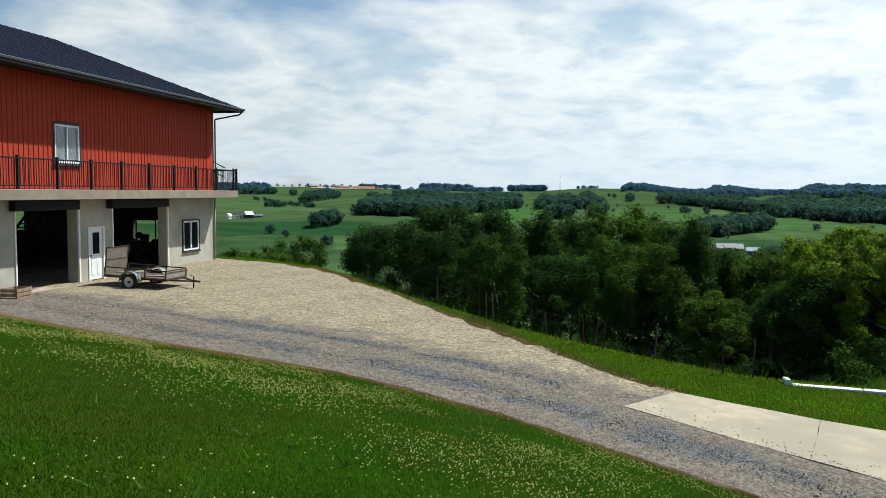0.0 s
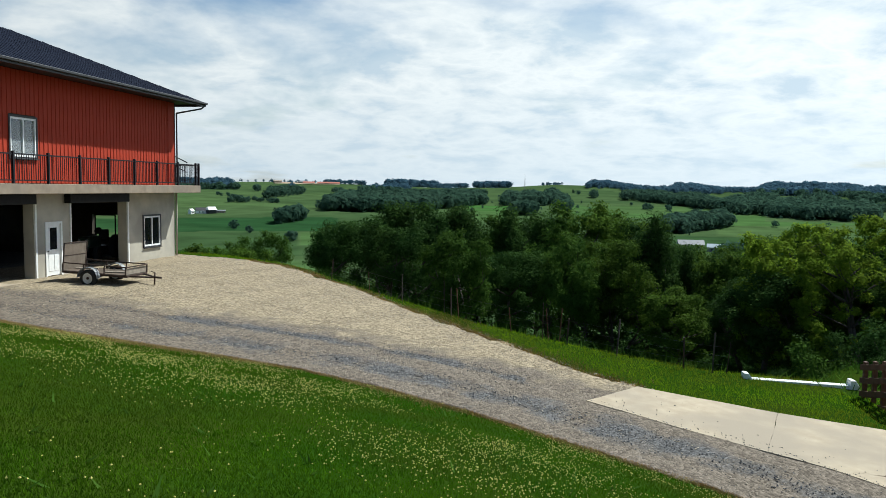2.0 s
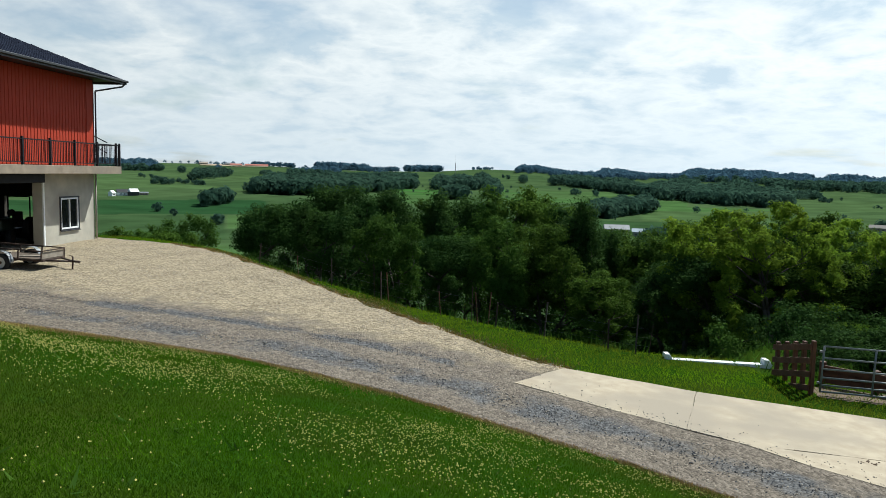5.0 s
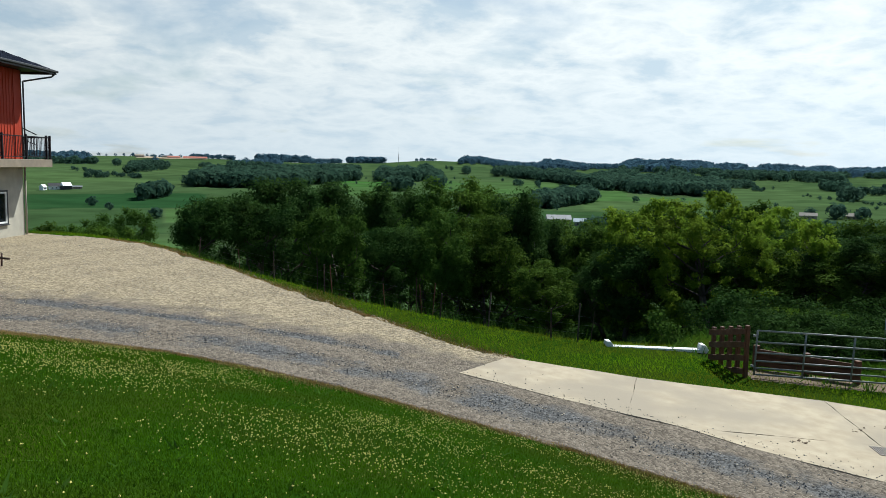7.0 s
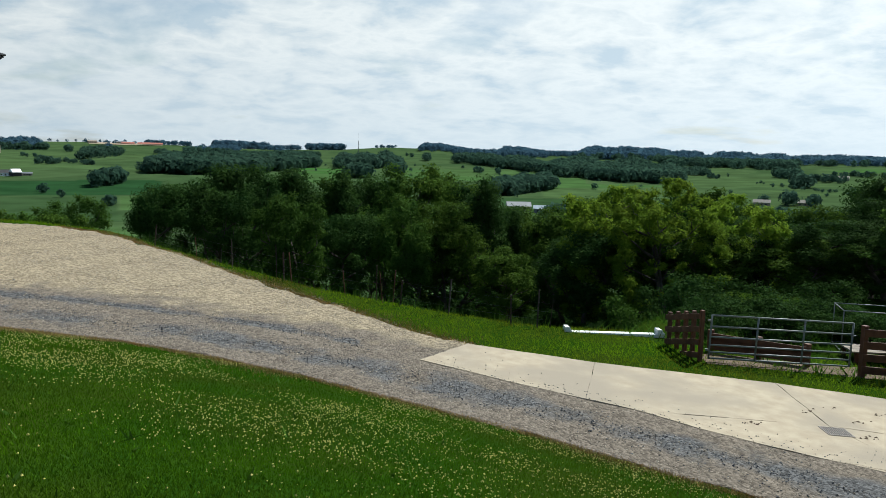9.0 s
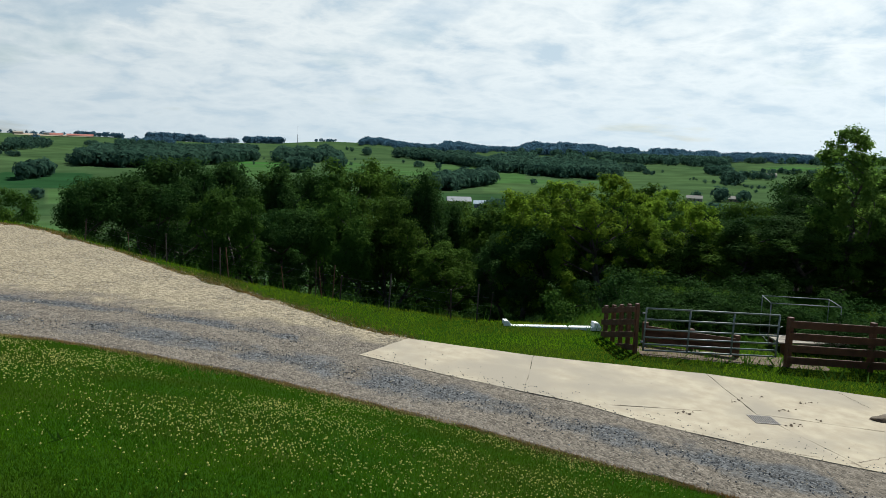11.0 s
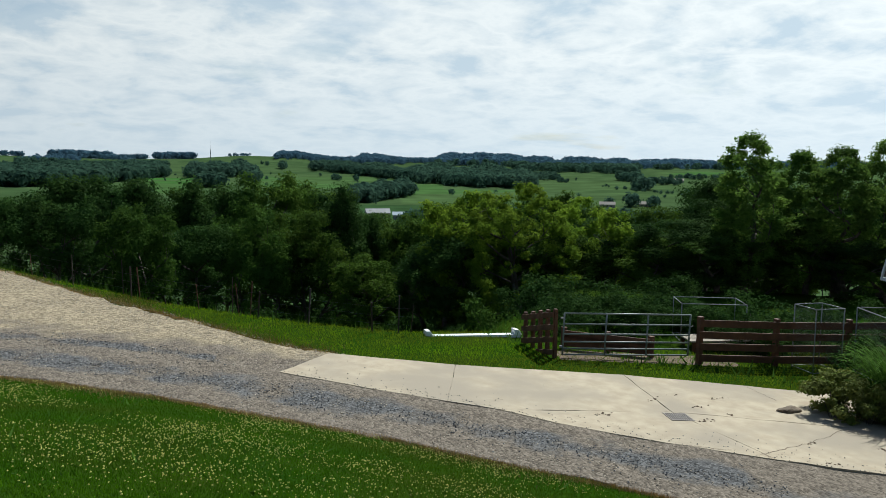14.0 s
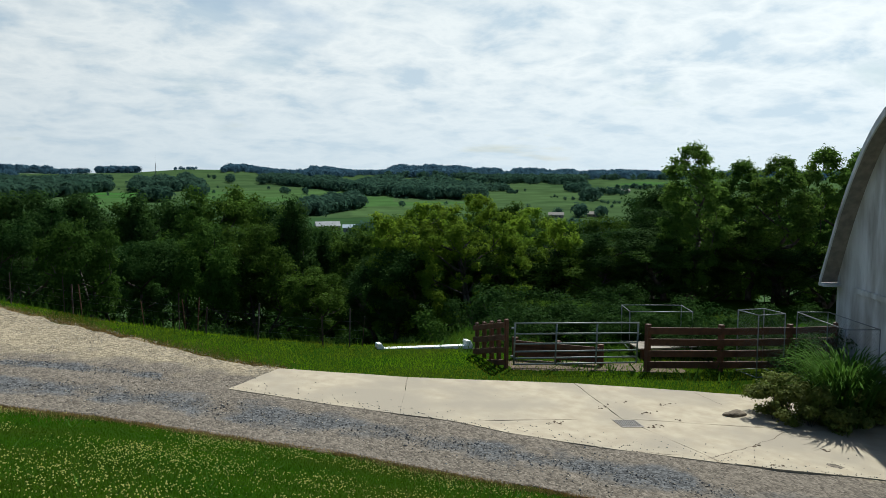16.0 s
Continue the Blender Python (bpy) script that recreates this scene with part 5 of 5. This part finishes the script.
def far_woods():
    """Crowns of the woods over the valley, each an uneven clump, standing on the land."""
    rs = np.random.RandomState(7)
    spots = []

    def band(a0, e0, a1, e1, deep, n, tall=(9, 14), sag=0.0):
        """A wood whose foot runs from one heading and elevation to another and which climbs by 'deep' degrees."""
        f, g = rs.uniform(0, 1, n), rs.uniform(0, 1, n)
        end = np.clip(np.minimum(f, 1 - f) * 7 + .25, 0, 1)
        el = e0 + (e1 - e0) * f - sag * 4 * f * (1 - f) + deep * g * end * (.8 + .2 * np.sin(f * 17 + a0)) + .04 * np.sin(f * 29 + a1)
        az = a0 + (a1 - a0) * f + rs.normal(0, .06, n)
        r = np.where(el < 0, np.interp(el, FAR_E, FAR_R), 2050 + np.clip(el, 0, 1) / np.maximum(np.interp(az, RIDGE_A, RIDGE_E), .12) * 240)
        for k in range(n):
            spots.append((az[k], min(r[k], 2290), rs.uniform(*tall)))

    # ridge, from one end to the other
    band(-18, -.50, -12.2, -.35, .75, 420, (9, 14))
    band(-12, .34, -5, .30, .05, 34, (4, 10))
    band(-6, .28, -3.2, .20, .06, 60, (8, 13))
    band(-3.6, -.45, 0, -.25, .30, 160, (8, 12))
    band(-1.6, .12, 1.9, .08, .16, 150, (13, 20))
    band(1.6, -.05, 4.2, .0, .12, 90, (8, 12))
    band(4.8, .08, 7.3, .10, .1, 110, (13, 17))
    band(9.6, .42, 11, .44, .06, 30, (4, 8))
    band(12.9, .0, 16.6, -.1, .72, 420, (9, 13))
    band(16.2, -.10, 19, -.20, .32, 190, (8, 12))
    band(18.6, -.15, 22, -.20, .72, 420, (9, 13))
    band(21.6, -.05, 24.8, -.10, .22, 190, (8, 12))
    band(24.4, -.30, 30.6, -.35, .95, 950, (10, 15))
    band(30, -.60, 38.6, -.65, .98, 1150, (9, 13))
    band(38, -.30, 47, -.35, .55, 620, (9, 13))
    band(47, -.30, 62, -.30, .45, 500, (9, 13))
    # woods on the slopes
    band(-5.9, -1.85, 5.4, -1.20, 1.05, 1150, (10, 15), .25)
    band(-4.2, -.75, 5.5, -.55, .35, 320, (8, 12))
    band(6.8, -1.20, 11.4, -1.10, .75, 360, (9, 14))
    band(7.6, -1.95, 9.2, -1.9, .30, 60, (10, 14))
    band(10.8, -1.75, 11.6, -1.7, .2, 20, (10, 14))
    band(15.4, -.62, 23, -1.50, .62, 760, (9, 13))
    band(22, -1.40, 31.4, -1.70, 1.30, 1500, (9, 13), .2)
    band(18.3, -3.05, 22.5, -2.45, .80, 330, (8, 11), .1)
    band(-10.2, -.85, -7.7, -.65, .55, 130, (8, 12))
    band(-13.5, -.72, -9.4, -1.25, .05, 75, (3, 6))
    band(-9.4, -2.75, -7.6, -2.45, .25, 34, (9, 13))
    band(-6.6, -1.75, -5.2, -1.75, .1, 14, (6, 10))
    band(-12.8, -1.25, -11.4, -1.25, .1, 14, (5, 9))
    band(-5.5, -.40, -1.6, -.70, .10, 80, (5, 8))
    # hedges and clumps in the fields to the east
    band(31.5, -1.12, 33.2, -1.12, .12, 36, (7, 11))
    band(33, -1.28, 34.4, -1.32, .05, 14, (3, 6))
    band(37.6, -1.15, 38.8, -1.2, .15, 26, (9, 13))
    band(38.6, -1.75, 39.6, -1.75, .12, 18, (10, 14))
    band(39.4, -1.30, 41.6, -1.35, .06, 24, (5, 9))
    band(36, -1.6, 43, -2.2, .03, 40, (2, 4))
    band(41, -1.0, 47, -1.1, .05, 40, (4, 9))
    for a, e, h, n in ((-10.9, -.45, 12, 6), (-13, -.3, 9, 3), (13.3, -.60, 13, 6), (12.2, -.40, 9, 3), (17.2, -1.35, 7, 4), (18.4, -1.40, 7, 3), (38.4, -3.0, 10, 6), (40.0, -3.0, 8, 5), (43.0, -3.0, 12, 7), (45.2, -2.9, 10, 6), (36.8, -3.0, 7, 3), (-12.4, -3.1, 7, 2), (-8.5, -3.95, 6, 4), (-11.3, -3.35, 5, 2), (25.3, -2.35, 5, 2), (42.2, -1.9, 5, 1), (41.0, -1.0, 6, 2)):
        band(a - .2, e, a + .2, e, .05, n, (h * .8, h * 1.1))
    for _ in range(45):
        band(rs.uniform(-15, 46), -rs.uniform(.6, 3.2), rs.uniform(-15, 46), -1, 0, 1, (2.5, 5))
    # woods in the bottom of the valley
    band(22, -5.3, 48, -5.0, .6, 420, (8, 11))
    band(30, -6.5, 62, -6.0, 1.6, 360, (8, 12))
    az = np.radians([s[0] for s in spots])
    rr, h = np.array([s[1] for s in spots]), np.array([s[2] for s in spots]) * 1.15
    x, y = rr * np.sin(az), rr * np.cos(az)
    z = ground_z(x, y)
    k = 52
    n = len(spots)
    # leaf tufts on the shell of every crown, fuller above, ragged in outline
    d = rs.normal(size=(n, k, 3))
    d /= np.linalg.norm(d, axis=2)[..., None]
    w = h * rs.uniform(.42, .62, n)
    c = np.column_stack([x, y, z + h * .5])[:, None, :] + d * np.stack([w, w, h * .5], 1)[:, None, :] * rs.uniform(.55, 1.05, (n, k, 1))
    u = rs.normal(size=(n, k, 3))
    u /= np.linalg.norm(u, axis=2)[..., None]
    v = np.cross(u, d)
    v /= np.linalg.norm(v, axis=2)[..., None]
    t = np.cross(v, d)
    sz = (h * .165)[:, None, None] * rs.uniform(.6, 1.3, (n, k, 1))
    out = d * sz * rs.uniform(-.35, .35, (n, k, 1))
    tri = np.stack([c + t * sz + out, c - t * sz * .5 + v * sz * .9, c - t * sz * .5 - v * sz * .9 - out], 2)
    # woods past 1700 m take the bluer leaf colour that carries the haze
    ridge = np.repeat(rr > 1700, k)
    for name, pick, mat, label in (("valley_woods", ~ridge, M_FARLEAF_HAZED, "green woods and hedgerows across the valley, slightly tinted for haze"), ("ridge_woods", ridge, M_RIDGELEAF_HAZED, "woods along the far ridge with blue haze in their leaf colour")):
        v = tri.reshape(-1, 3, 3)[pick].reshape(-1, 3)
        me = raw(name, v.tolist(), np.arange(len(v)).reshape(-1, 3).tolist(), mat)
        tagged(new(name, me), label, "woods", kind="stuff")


far_woods()


def at_far(az, r):
    x, y = r * math.sin(radians(az)), r * math.cos(radians(az))
    return Matrix.Translation((x, y, gz(x, y) - .3)) @ pose(0, 0, 0, 0, 0, -az)


def farm_house(az, r, L, W, H, roof_h, wall, roof, turn, label, lift=0.0):
    t = thing("farm_building", at_far(az, r) @ pose(0, 0, lift, 0, 0, turn), label, "farm building", "farm buildings across the valley")
    part("wall", boxes((-L / 2, L / 2, -W / 2, W / 2, 0, H)), wall, t)
    bm = bmesh.new()
    a = [bm.verts.new(v) for v in ((-L / 2 - .4, -W / 2 - .4, H), (L / 2 + .4, -W / 2 - .4, H), (L / 2 + .4, 0, H + roof_h), (-L / 2 - .4, 0, H + roof_h), (-L / 2 - .4, W / 2 + .4, H), (L / 2 + .4, W / 2 + .4, H))]
    for f in ((0, 1, 2, 3), (3, 2, 5, 4), (0, 3, 4), (1, 5, 2), (0, 4, 5, 1)):
        bm.faces.new([a[i] for i in f])
    part("roof", bm, roof, t)
    for k in range(3):
        x = -L / 2 + L * (k + 1) / 4
        part("window", boxes((x - .6, x + .6, -W / 2 - .05, -W / 2 + .02, H * .35, H * .7)), M_TRIM, t)


farm_house(-13.95, 835, 8, 7, 4, 3.2, M_TRIM, M_WHITE, 25, "dark barn with a bright white metal roof in the valley")
farm_house(-14.55, 840, 13, 7, 3.2, 3.0, M_WHITE, M_TRIM, 8, "white barn with a dark roof in the valley")
farm_house(-15.3, 830, 6, 4, 3.5, 2.2, M_WHITE, M_WHITE, 60, "small white farm shed in the valley")
farm_house(-13.3, 845, 9, 5, 2.2, 1.2, M_OLDBOARD, M_SHED, 0, "low grey outbuilding in the valley")
farm_house(20.1, 505, 15, 9, 3.4, 2.7, M_OLDBOARD, M_SHED, 8, "long shed with a grey metal roof beyond the wood")
farm_house(21.8, 492, 10, 7, 3.0, 2.0, M_SHED, M_BLUEROOF, 0, "shed with a pale blue roof beyond the wood")
for az, r, L, turn in ((36.7, 640, 12, 0), (39.4, 655, 14, 0), (43.9, 660, 11, 5)):
    farm_house(az, r, L, 7, 2.6, 2.2, M_OLDBOARD, M_SHINGLE, turn, "low brown farmhouse in the fields")
farm_house(-9.4, 2190, 22, 12, 5, 3, M_OLDBOARD, M_OLDBOARD, 10, "pale farm sheds on the far ridge")
farm_house(-7.6, 2200, 26, 12, 5, 3, M_OLDBOARD, M_SHED, 0, "grey-roofed shed on the far ridge")
M_REDROOF = surface("dull_red_roof", (.34, .10, .07), (.42, .15, .10), .3, .7)
for az in (-7.2, -6.2, -5.4):
    farm_house(az, 2150, 30, 14, 3, 4, M_OLDBOARD, M_REDROOF, 0, "long shed with a dull red roof on the far ridge")
farm_house(41.2, 1120, 26, 10, 3, 2.5, M_OLDBOARD, M_SHINGLE, 0, "brown shed on the far hillside")


def mast():
    m = at_far(8.42, 1900)
    t = thing("radio_mast", m, "thin lattice radio mast on the far ridge", "mast")
    for dx, dy in ((-.9, -.5), (.9, -.5), (0, 1)):
        bm = bmesh.new()
        tube(bm, (dx, dy, 0), (dx * .4, dy * .4, 29), .28, .22, 5)
        part("leg", bm, M_GALV, t)
    bm = bmesh.new()
    for k in range(24):
        z, f = k * 2.0, 1 - .6 * k / 14
        tube(bm, (-.9 * f, -.5 * f, z), (.9 * f, -.5 * f, z + 2), .12, n=4)
    part("lattice", bm, M_GALV, t)


mast()


def bare_patch():
    """Reddish bare ground on the far ridge."""
    a, r = np.meshgrid(np.radians(np.linspace(-9.6, -5.0, 24)), np.linspace(2070, 2270, 8), indexing="ij")
    x, y = (r * np.sin(a)).ravel(), (r * np.cos(a)).ravel()
    z = ground_z(x, y) + 1.2
    faces = [(i * 8 + j, i * 8 + j + 1, i * 8 + j + 9, i * 8 + j + 8) for i in range(23) for j in range(7)]
    me = raw("quarry_ground", np.column_stack([x, y, z]).tolist(), faces, surface("red_earth", (.30, .17, .12), (.42, .32, .22), .03, .95, c3=(.12, .16, .06), big=.012), True)
    tagged(new("quarry_ground", me), "reddish bare ground on the far ridge", "bare ground", kind="structure")


bare_patch()

# ---- flower bed by the barn ----


def flower_bed():
    """A clump of arching strap leaves rising from low leafy growth."""
    rs = np.random.RandomState(5)
    c = Vector((16.75, 11.7))
    t = thing("day_lily_clump", Matrix.Translation(on(c.x, c.y)), "clump of tall arching strap-leaved day lilies in the flower bed", "plant")
    verts, faces = [], []
    for i in range(800):
        a, q = rs.uniform(0, 6.28), rs.uniform(0, .55)
        L, up = rs.uniform(1.8, 2.85), rs.uniform(.75, 1.0)
        b = np.array([.45 + q * math.cos(a) + rs.uniform(-.1, .1), -.25 + q * math.sin(a) + rs.uniform(-.1, .1), -.05])
        a += rs.uniform(-.7, .7)
        d, n = np.array([math.cos(a), math.sin(a), 0]), np.array([-math.sin(a), math.cos(a), 0])
        k0 = len(verts)
        for j in range(7):
            f = j / 6
            out = L * .52 * f ** 1.7 * (.45 + .55 * q / .55)
            z = L * up * (1.25 * f - .62 * f ** 2.6)
            w = .017 * (1 - f ** 3) + .002
            p = b + d * out + np.array([0, 0, z])
            verts += [tuple(p - n * w), tuple(p + n * w)]
        faces += [(k0 + 2 * j, k0 + 2 * j + 1, k0 + 2 * j + 3, k0 + 2 * j + 2) for j in range(6)]
    part("strap_leaves", raw("strap_leaves", verts, faces, M_STRAP), None, t)
    bushy = surface("low_flower_leaf", (.10, .135, .022), (.19, .205, .05), 2, .8, spread=.4, trans=.25, spec=.12)
    for i, (dx, dy, h, w) in enumerate(((-1.15, .35, .6, .62), (-.75, -.25, .62, .6), (-.2, -.55, .55, .62), (.4, -.75, .62, .65), (1.0, -.7, .75, .7), (-.6, .75, .6, .6), (1.6, -.45, .7, .7), (.9, .3, .8, .7), (-.1, .1, .5, .7))):
        g = on(c.x + dx, c.y + dy)
        b = thing("flowering_shrub", Matrix.Translation(g), "low leafy perennial with small yellow-green tips in the bed", "plant", "flower bed plants")
        h, w = h * 1.8, w * 1.15
        cs = np.column_stack([rs.uniform(-1, 1, 16) * w * .65, rs.uniform(-1, 1, 16) * w * .65, rs.uniform(.15, .85, 16) * h])
        pts, quads = leaf_cloud(cs, rs.uniform(.14, .25, 16), 3400, .042, 60 + i)
        pts[:, 2] = np.maximum(pts[:, 2], -.05)
        part("foliage", raw("foliage", pts.tolist(), quads.tolist(), bushy), None, b)
        bm = bmesh.new()
        for k in range(8):
            tube(bm, (0, 0, -.1), tuple(cs[k]), .008, .004, 4)
        part("stem", bm, M_BARK, b)


flower_bed()

# ---- loose cover: grass, clover, stones ----


def blades(name, x, y, z, h, w, seed, mat, label, lean=.35):
    rs = np.random.RandomState(seed)
    n = len(x)
    a = rs.uniform(0, 2 * math.pi, n)
    hh = h * rs.uniform(.5, 1.3, n)
    ww = w * rs.uniform(.7, 1.4, n)
    b = np.column_stack([x, y, z - .01])
    s = np.column_stack([np.cos(a), np.sin(a), 0 * a]) * ww[:, None]
    tip = b + np.column_stack([rs.normal(size=n) * lean * hh, rs.normal(size=n) * lean * hh, hh])
    pts = np.stack([b - s, b + s, tip], 1).reshape(-1, 3)
    me = raw(name, pts.tolist(), np.arange(3 * n).reshape(n, 3).tolist(), mat)
    return tagged(new(name, me), label, "grass", kind="stuff")


def scatter(n, a0, a1, r0, r1, seed, power=1.0):
    rs = np.random.RandomState(seed)
    a = np.radians(rs.uniform(a0, a1, n))
    r = (rs.uniform(r0 ** power, r1 ** power, n)) ** (1 / power)
    return r * np.sin(a), r * np.cos(a)


def lawn():
    x, y = scatter(620000, -34, 62, 4.6, 28, 1, .75)
    s = -side(LAWN_EDGE, x, y)
    keep = (s > -.12) & (np.random.RandomState(2).uniform(0, 1, len(x)) < np.clip(.25 + s * 1.5, .12, 1))
    x, y = x[keep], y[keep]
    blades("lawn_grass", x, y, ground_z(x, y), .042, .0052, 3, M_BLADE, "short dark green mown lawn grass")
    x, y = scatter(150000, -34, 62, 5.5, 28, 5, 1.3)
    s = -side(LAWN_EDGE, x, y)
    dens = np.clip(.42 + .8 * waves(x, y, 1.5, 1.0) + .35 * waves(x, y, .5, 2.0), 0, 1) * np.clip((s - .25) / .8, 0, 1) * np.clip((8.5 - s) / 5, .04, 1)
    keep = (s > .25) & (np.random.RandomState(6).uniform(0, 1, len(x)) < dens * 1.0)
    x, y = x[keep], y[keep]
    stones("clover_heads", x, y, ground_z(x, y) + np.random.RandomState(9).uniform(.05, .085, len(x)), .0095, 7, M_CLOVER, "cream-white clover flower heads in the lawn", "clover", .9)
    # dry fringe along the drive
    rs = np.random.RandomState(51)
    line = even(LAWN_EDGE[1:13], 42000)
    wide = np.clip(.32 + .35 * waves(line[:, 0], line[:, 1], 1.6, 3.0), .06, .6)
    k = 1 - (rs.exponential(1, 42000) * wide - .08) / np.hypot(*line.T)
    x, y = line[:, 0] * k, line[:, 1] * k
    blades("dry_fringe", x, y, ground_z(x, y), .08, .006, 52, M_DRY, "dry brown grass along the edge of the drive")
    # broad weeds here and there
    x, y = scatter(260, -34, 40, 5, 16, 15, 1.0)
    s = -side(LAWN_EDGE, x, y)
    x, y = x[s > .5], y[s > .5]
    blades("lawn_weeds", x, y, ground_z(x, y), .11, .022, 16, M_STRAP, "broad-leaved weeds in the lawn", 1.2)


def stones(name, x, y, z, size, seed, mat, label, cat, flat=.6):
    rs = np.random.RandomState(seed)
    n = len(x)
    base = np.array([(1, 0, 0), (0, 1, 0), (-1, 0, 0), (0, -1, 0), (0, 0, 1), (0, 0, -1)], float)
    tri = np.array([(0, 1, 4), (1, 2, 4), (2, 3, 4), (3, 0, 4), (1, 0, 5), (2, 1, 5), (3, 2, 5), (0, 3, 5)])
    a = rs.uniform(0, 6.28, n)
    sc = size * rs.uniform(.5, 1.6, n)
    p = base[None] * rs.uniform(.65, 1.25, (n, 6, 1)) * np.array([1, .8, flat])
    ca, sa = np.cos(a)[:, None], np.sin(a)[:, None]
    q = np.stack([p[..., 0] * ca - p[..., 1] * sa, p[..., 0] * sa + p[..., 1] * ca, p[..., 2]], -1) * sc[:, None, None]
    q += np.column_stack([x, y, z])[:, None, :]
    f = (tri[None] + 6 * np.arange(n)[:, None, None]).reshape(-1, 3)
    me = raw(name, q.reshape(-1, 3).tolist(), f.tolist(), mat)
    return tagged(new(name, me), label, cat, kind="stuff")


lawn()


def verge_grass():
    x, y = scatter(330000, -16, 60, 15, 44, 21, 1.1)
    s, d = side(VERGE_EDGE, x, y), side(BREAK, x, y)
    on_slab = (x > 5.5) & (y < np.interp(x, (5.8, 8.68, 12.75, 16.9, 19), (19.15, 17.6, 16.03, 13.8, 12.6)) + .05)
    past_gate = (x > 11.6) & (y > 19.6 - .334 * (x - 12))
    keep = (s > -.1) & (d < 2.5) & ~on_slab & ~past_gate & (np.random.RandomState(3).uniform(0, 1, len(x)) < np.clip(.2 + s, .1, 1))
    x, y = x[keep], y[keep]
    blades("verge_grass", x, y, ground_z(x, y), .085, .008, 22, M_VERGE, "bright rough grass on the verge")
    rs = np.random.RandomState(27)
    line = even(VERGE_EDGE[3:13], 22000)
    wide = np.clip(.30 + .35 * waves(line[:, 0], line[:, 1], 1.9, 6.0), .05, .8)
    k = rs.exponential(1, 22000) * wide - .1
    x, y = line[:, 0] + k * .75, line[:, 1] + k * .6
    blades("dry_verge", x, y, ground_z(x, y), .07, .007, 28, M_DRY, "dry brown grass along the gravel's far edge")
    # tall weeds along the wire fence
    rs = np.random.RandomState(23)
    line = even(BREAK[5:12], 420)
    x, y = line[:, 0] + rs.normal(0, .4, 420), line[:, 1] + .1 + rs.normal(0, .3, 420)
    blades("tall_weeds", x, y, ground_z(x, y), .34, .010, 24, M_STRAP, "tall seeding weeds along the wire fence", .25)
    x, y = scatter(1500, 10, 50, 19, 28, 31, 1.2)
    s = side(VERGE_EDGE, x, y)
    x, y = x[s > 5], y[s > 5]
    blades("garden_weeds", x, y, ground_z(x, y), .3, .03, 32, M_STRAP, "leafy garden growth behind the gate", .5)


verge_grass()


def loose_stones():
    x, y = scatter(120000, -30, 50, 11, 40, 41, .9)
    s, v = side(LAWN_EDGE, x, y), -side(VERGE_EDGE, x, y)
    keep = (s > -.15) & (v > -.2)
    x, y, s = x[keep], y[keep], s[keep]
    chip = np.exp(-((s - 1.5) / .6) ** 2) + (x < 3) * np.exp(-((s - 3.3) / .5) ** 2)
    c = np.random.RandomState(42).uniform(0, 1, len(x)) < np.clip(chip, 0.02, 1) * .45
    ok = (s > 4.2) | (np.random.RandomState(43).uniform(0, 1, len(x)) < .35)
    z = near_z(x, y) + .034
    stones("loose_gravel", x[~c & ok], y[~c & ok], z[~c & ok], .018, 44, M_STONE, "pale loose crushed stones on the yard", "gravel", .45)
    stones("blue_chips", x[c], y[c], z[c], .019, 45, M_CHIP, "blue-grey stone chips in the wheel tracks", "gravel")
    rs = np.random.RandomState(46)
    low = even(np.array([(4.15, 17.62), (5.72, 16.1), (7.16, 14.86), (8.05, 14.1), (8.8, 13.1), (10.36, 11.6), (11.95, 10.34), (14.4, 8.63)]), 330)
    k = np.abs(rs.exponential(.4, 330))
    x, y = low[:, 0] + k * .6, low[:, 1] + k * .75
    stones("slab_crumbs", x, y, near_z(x, y) + .051, .014, 47, M_CHIP, "dark stone crumbs scattered on the concrete", "gravel")
    heaps = np.array([(12.85, 13.36), (12.29, 12.49), (12.03, 14.01), (13.32, 10.87), (14.79, 10.15), (10.14, 13.39), (12.57, 14.21), (13.1, 12.78), (13.85, 13.77), (12.89, 9.9)])
    k = rs.randint(0, 10, 70)
    x, y = heaps[k, 0] + rs.normal(0, .14, 70), heaps[k, 1] + rs.normal(0, .05, 70)
    stones("dirt_clods", x, y, near_z(x, y) + .05, .03, 48, M_EARTH, "brown dirt clods on the concrete", "dirt", .4)


loose_stones()
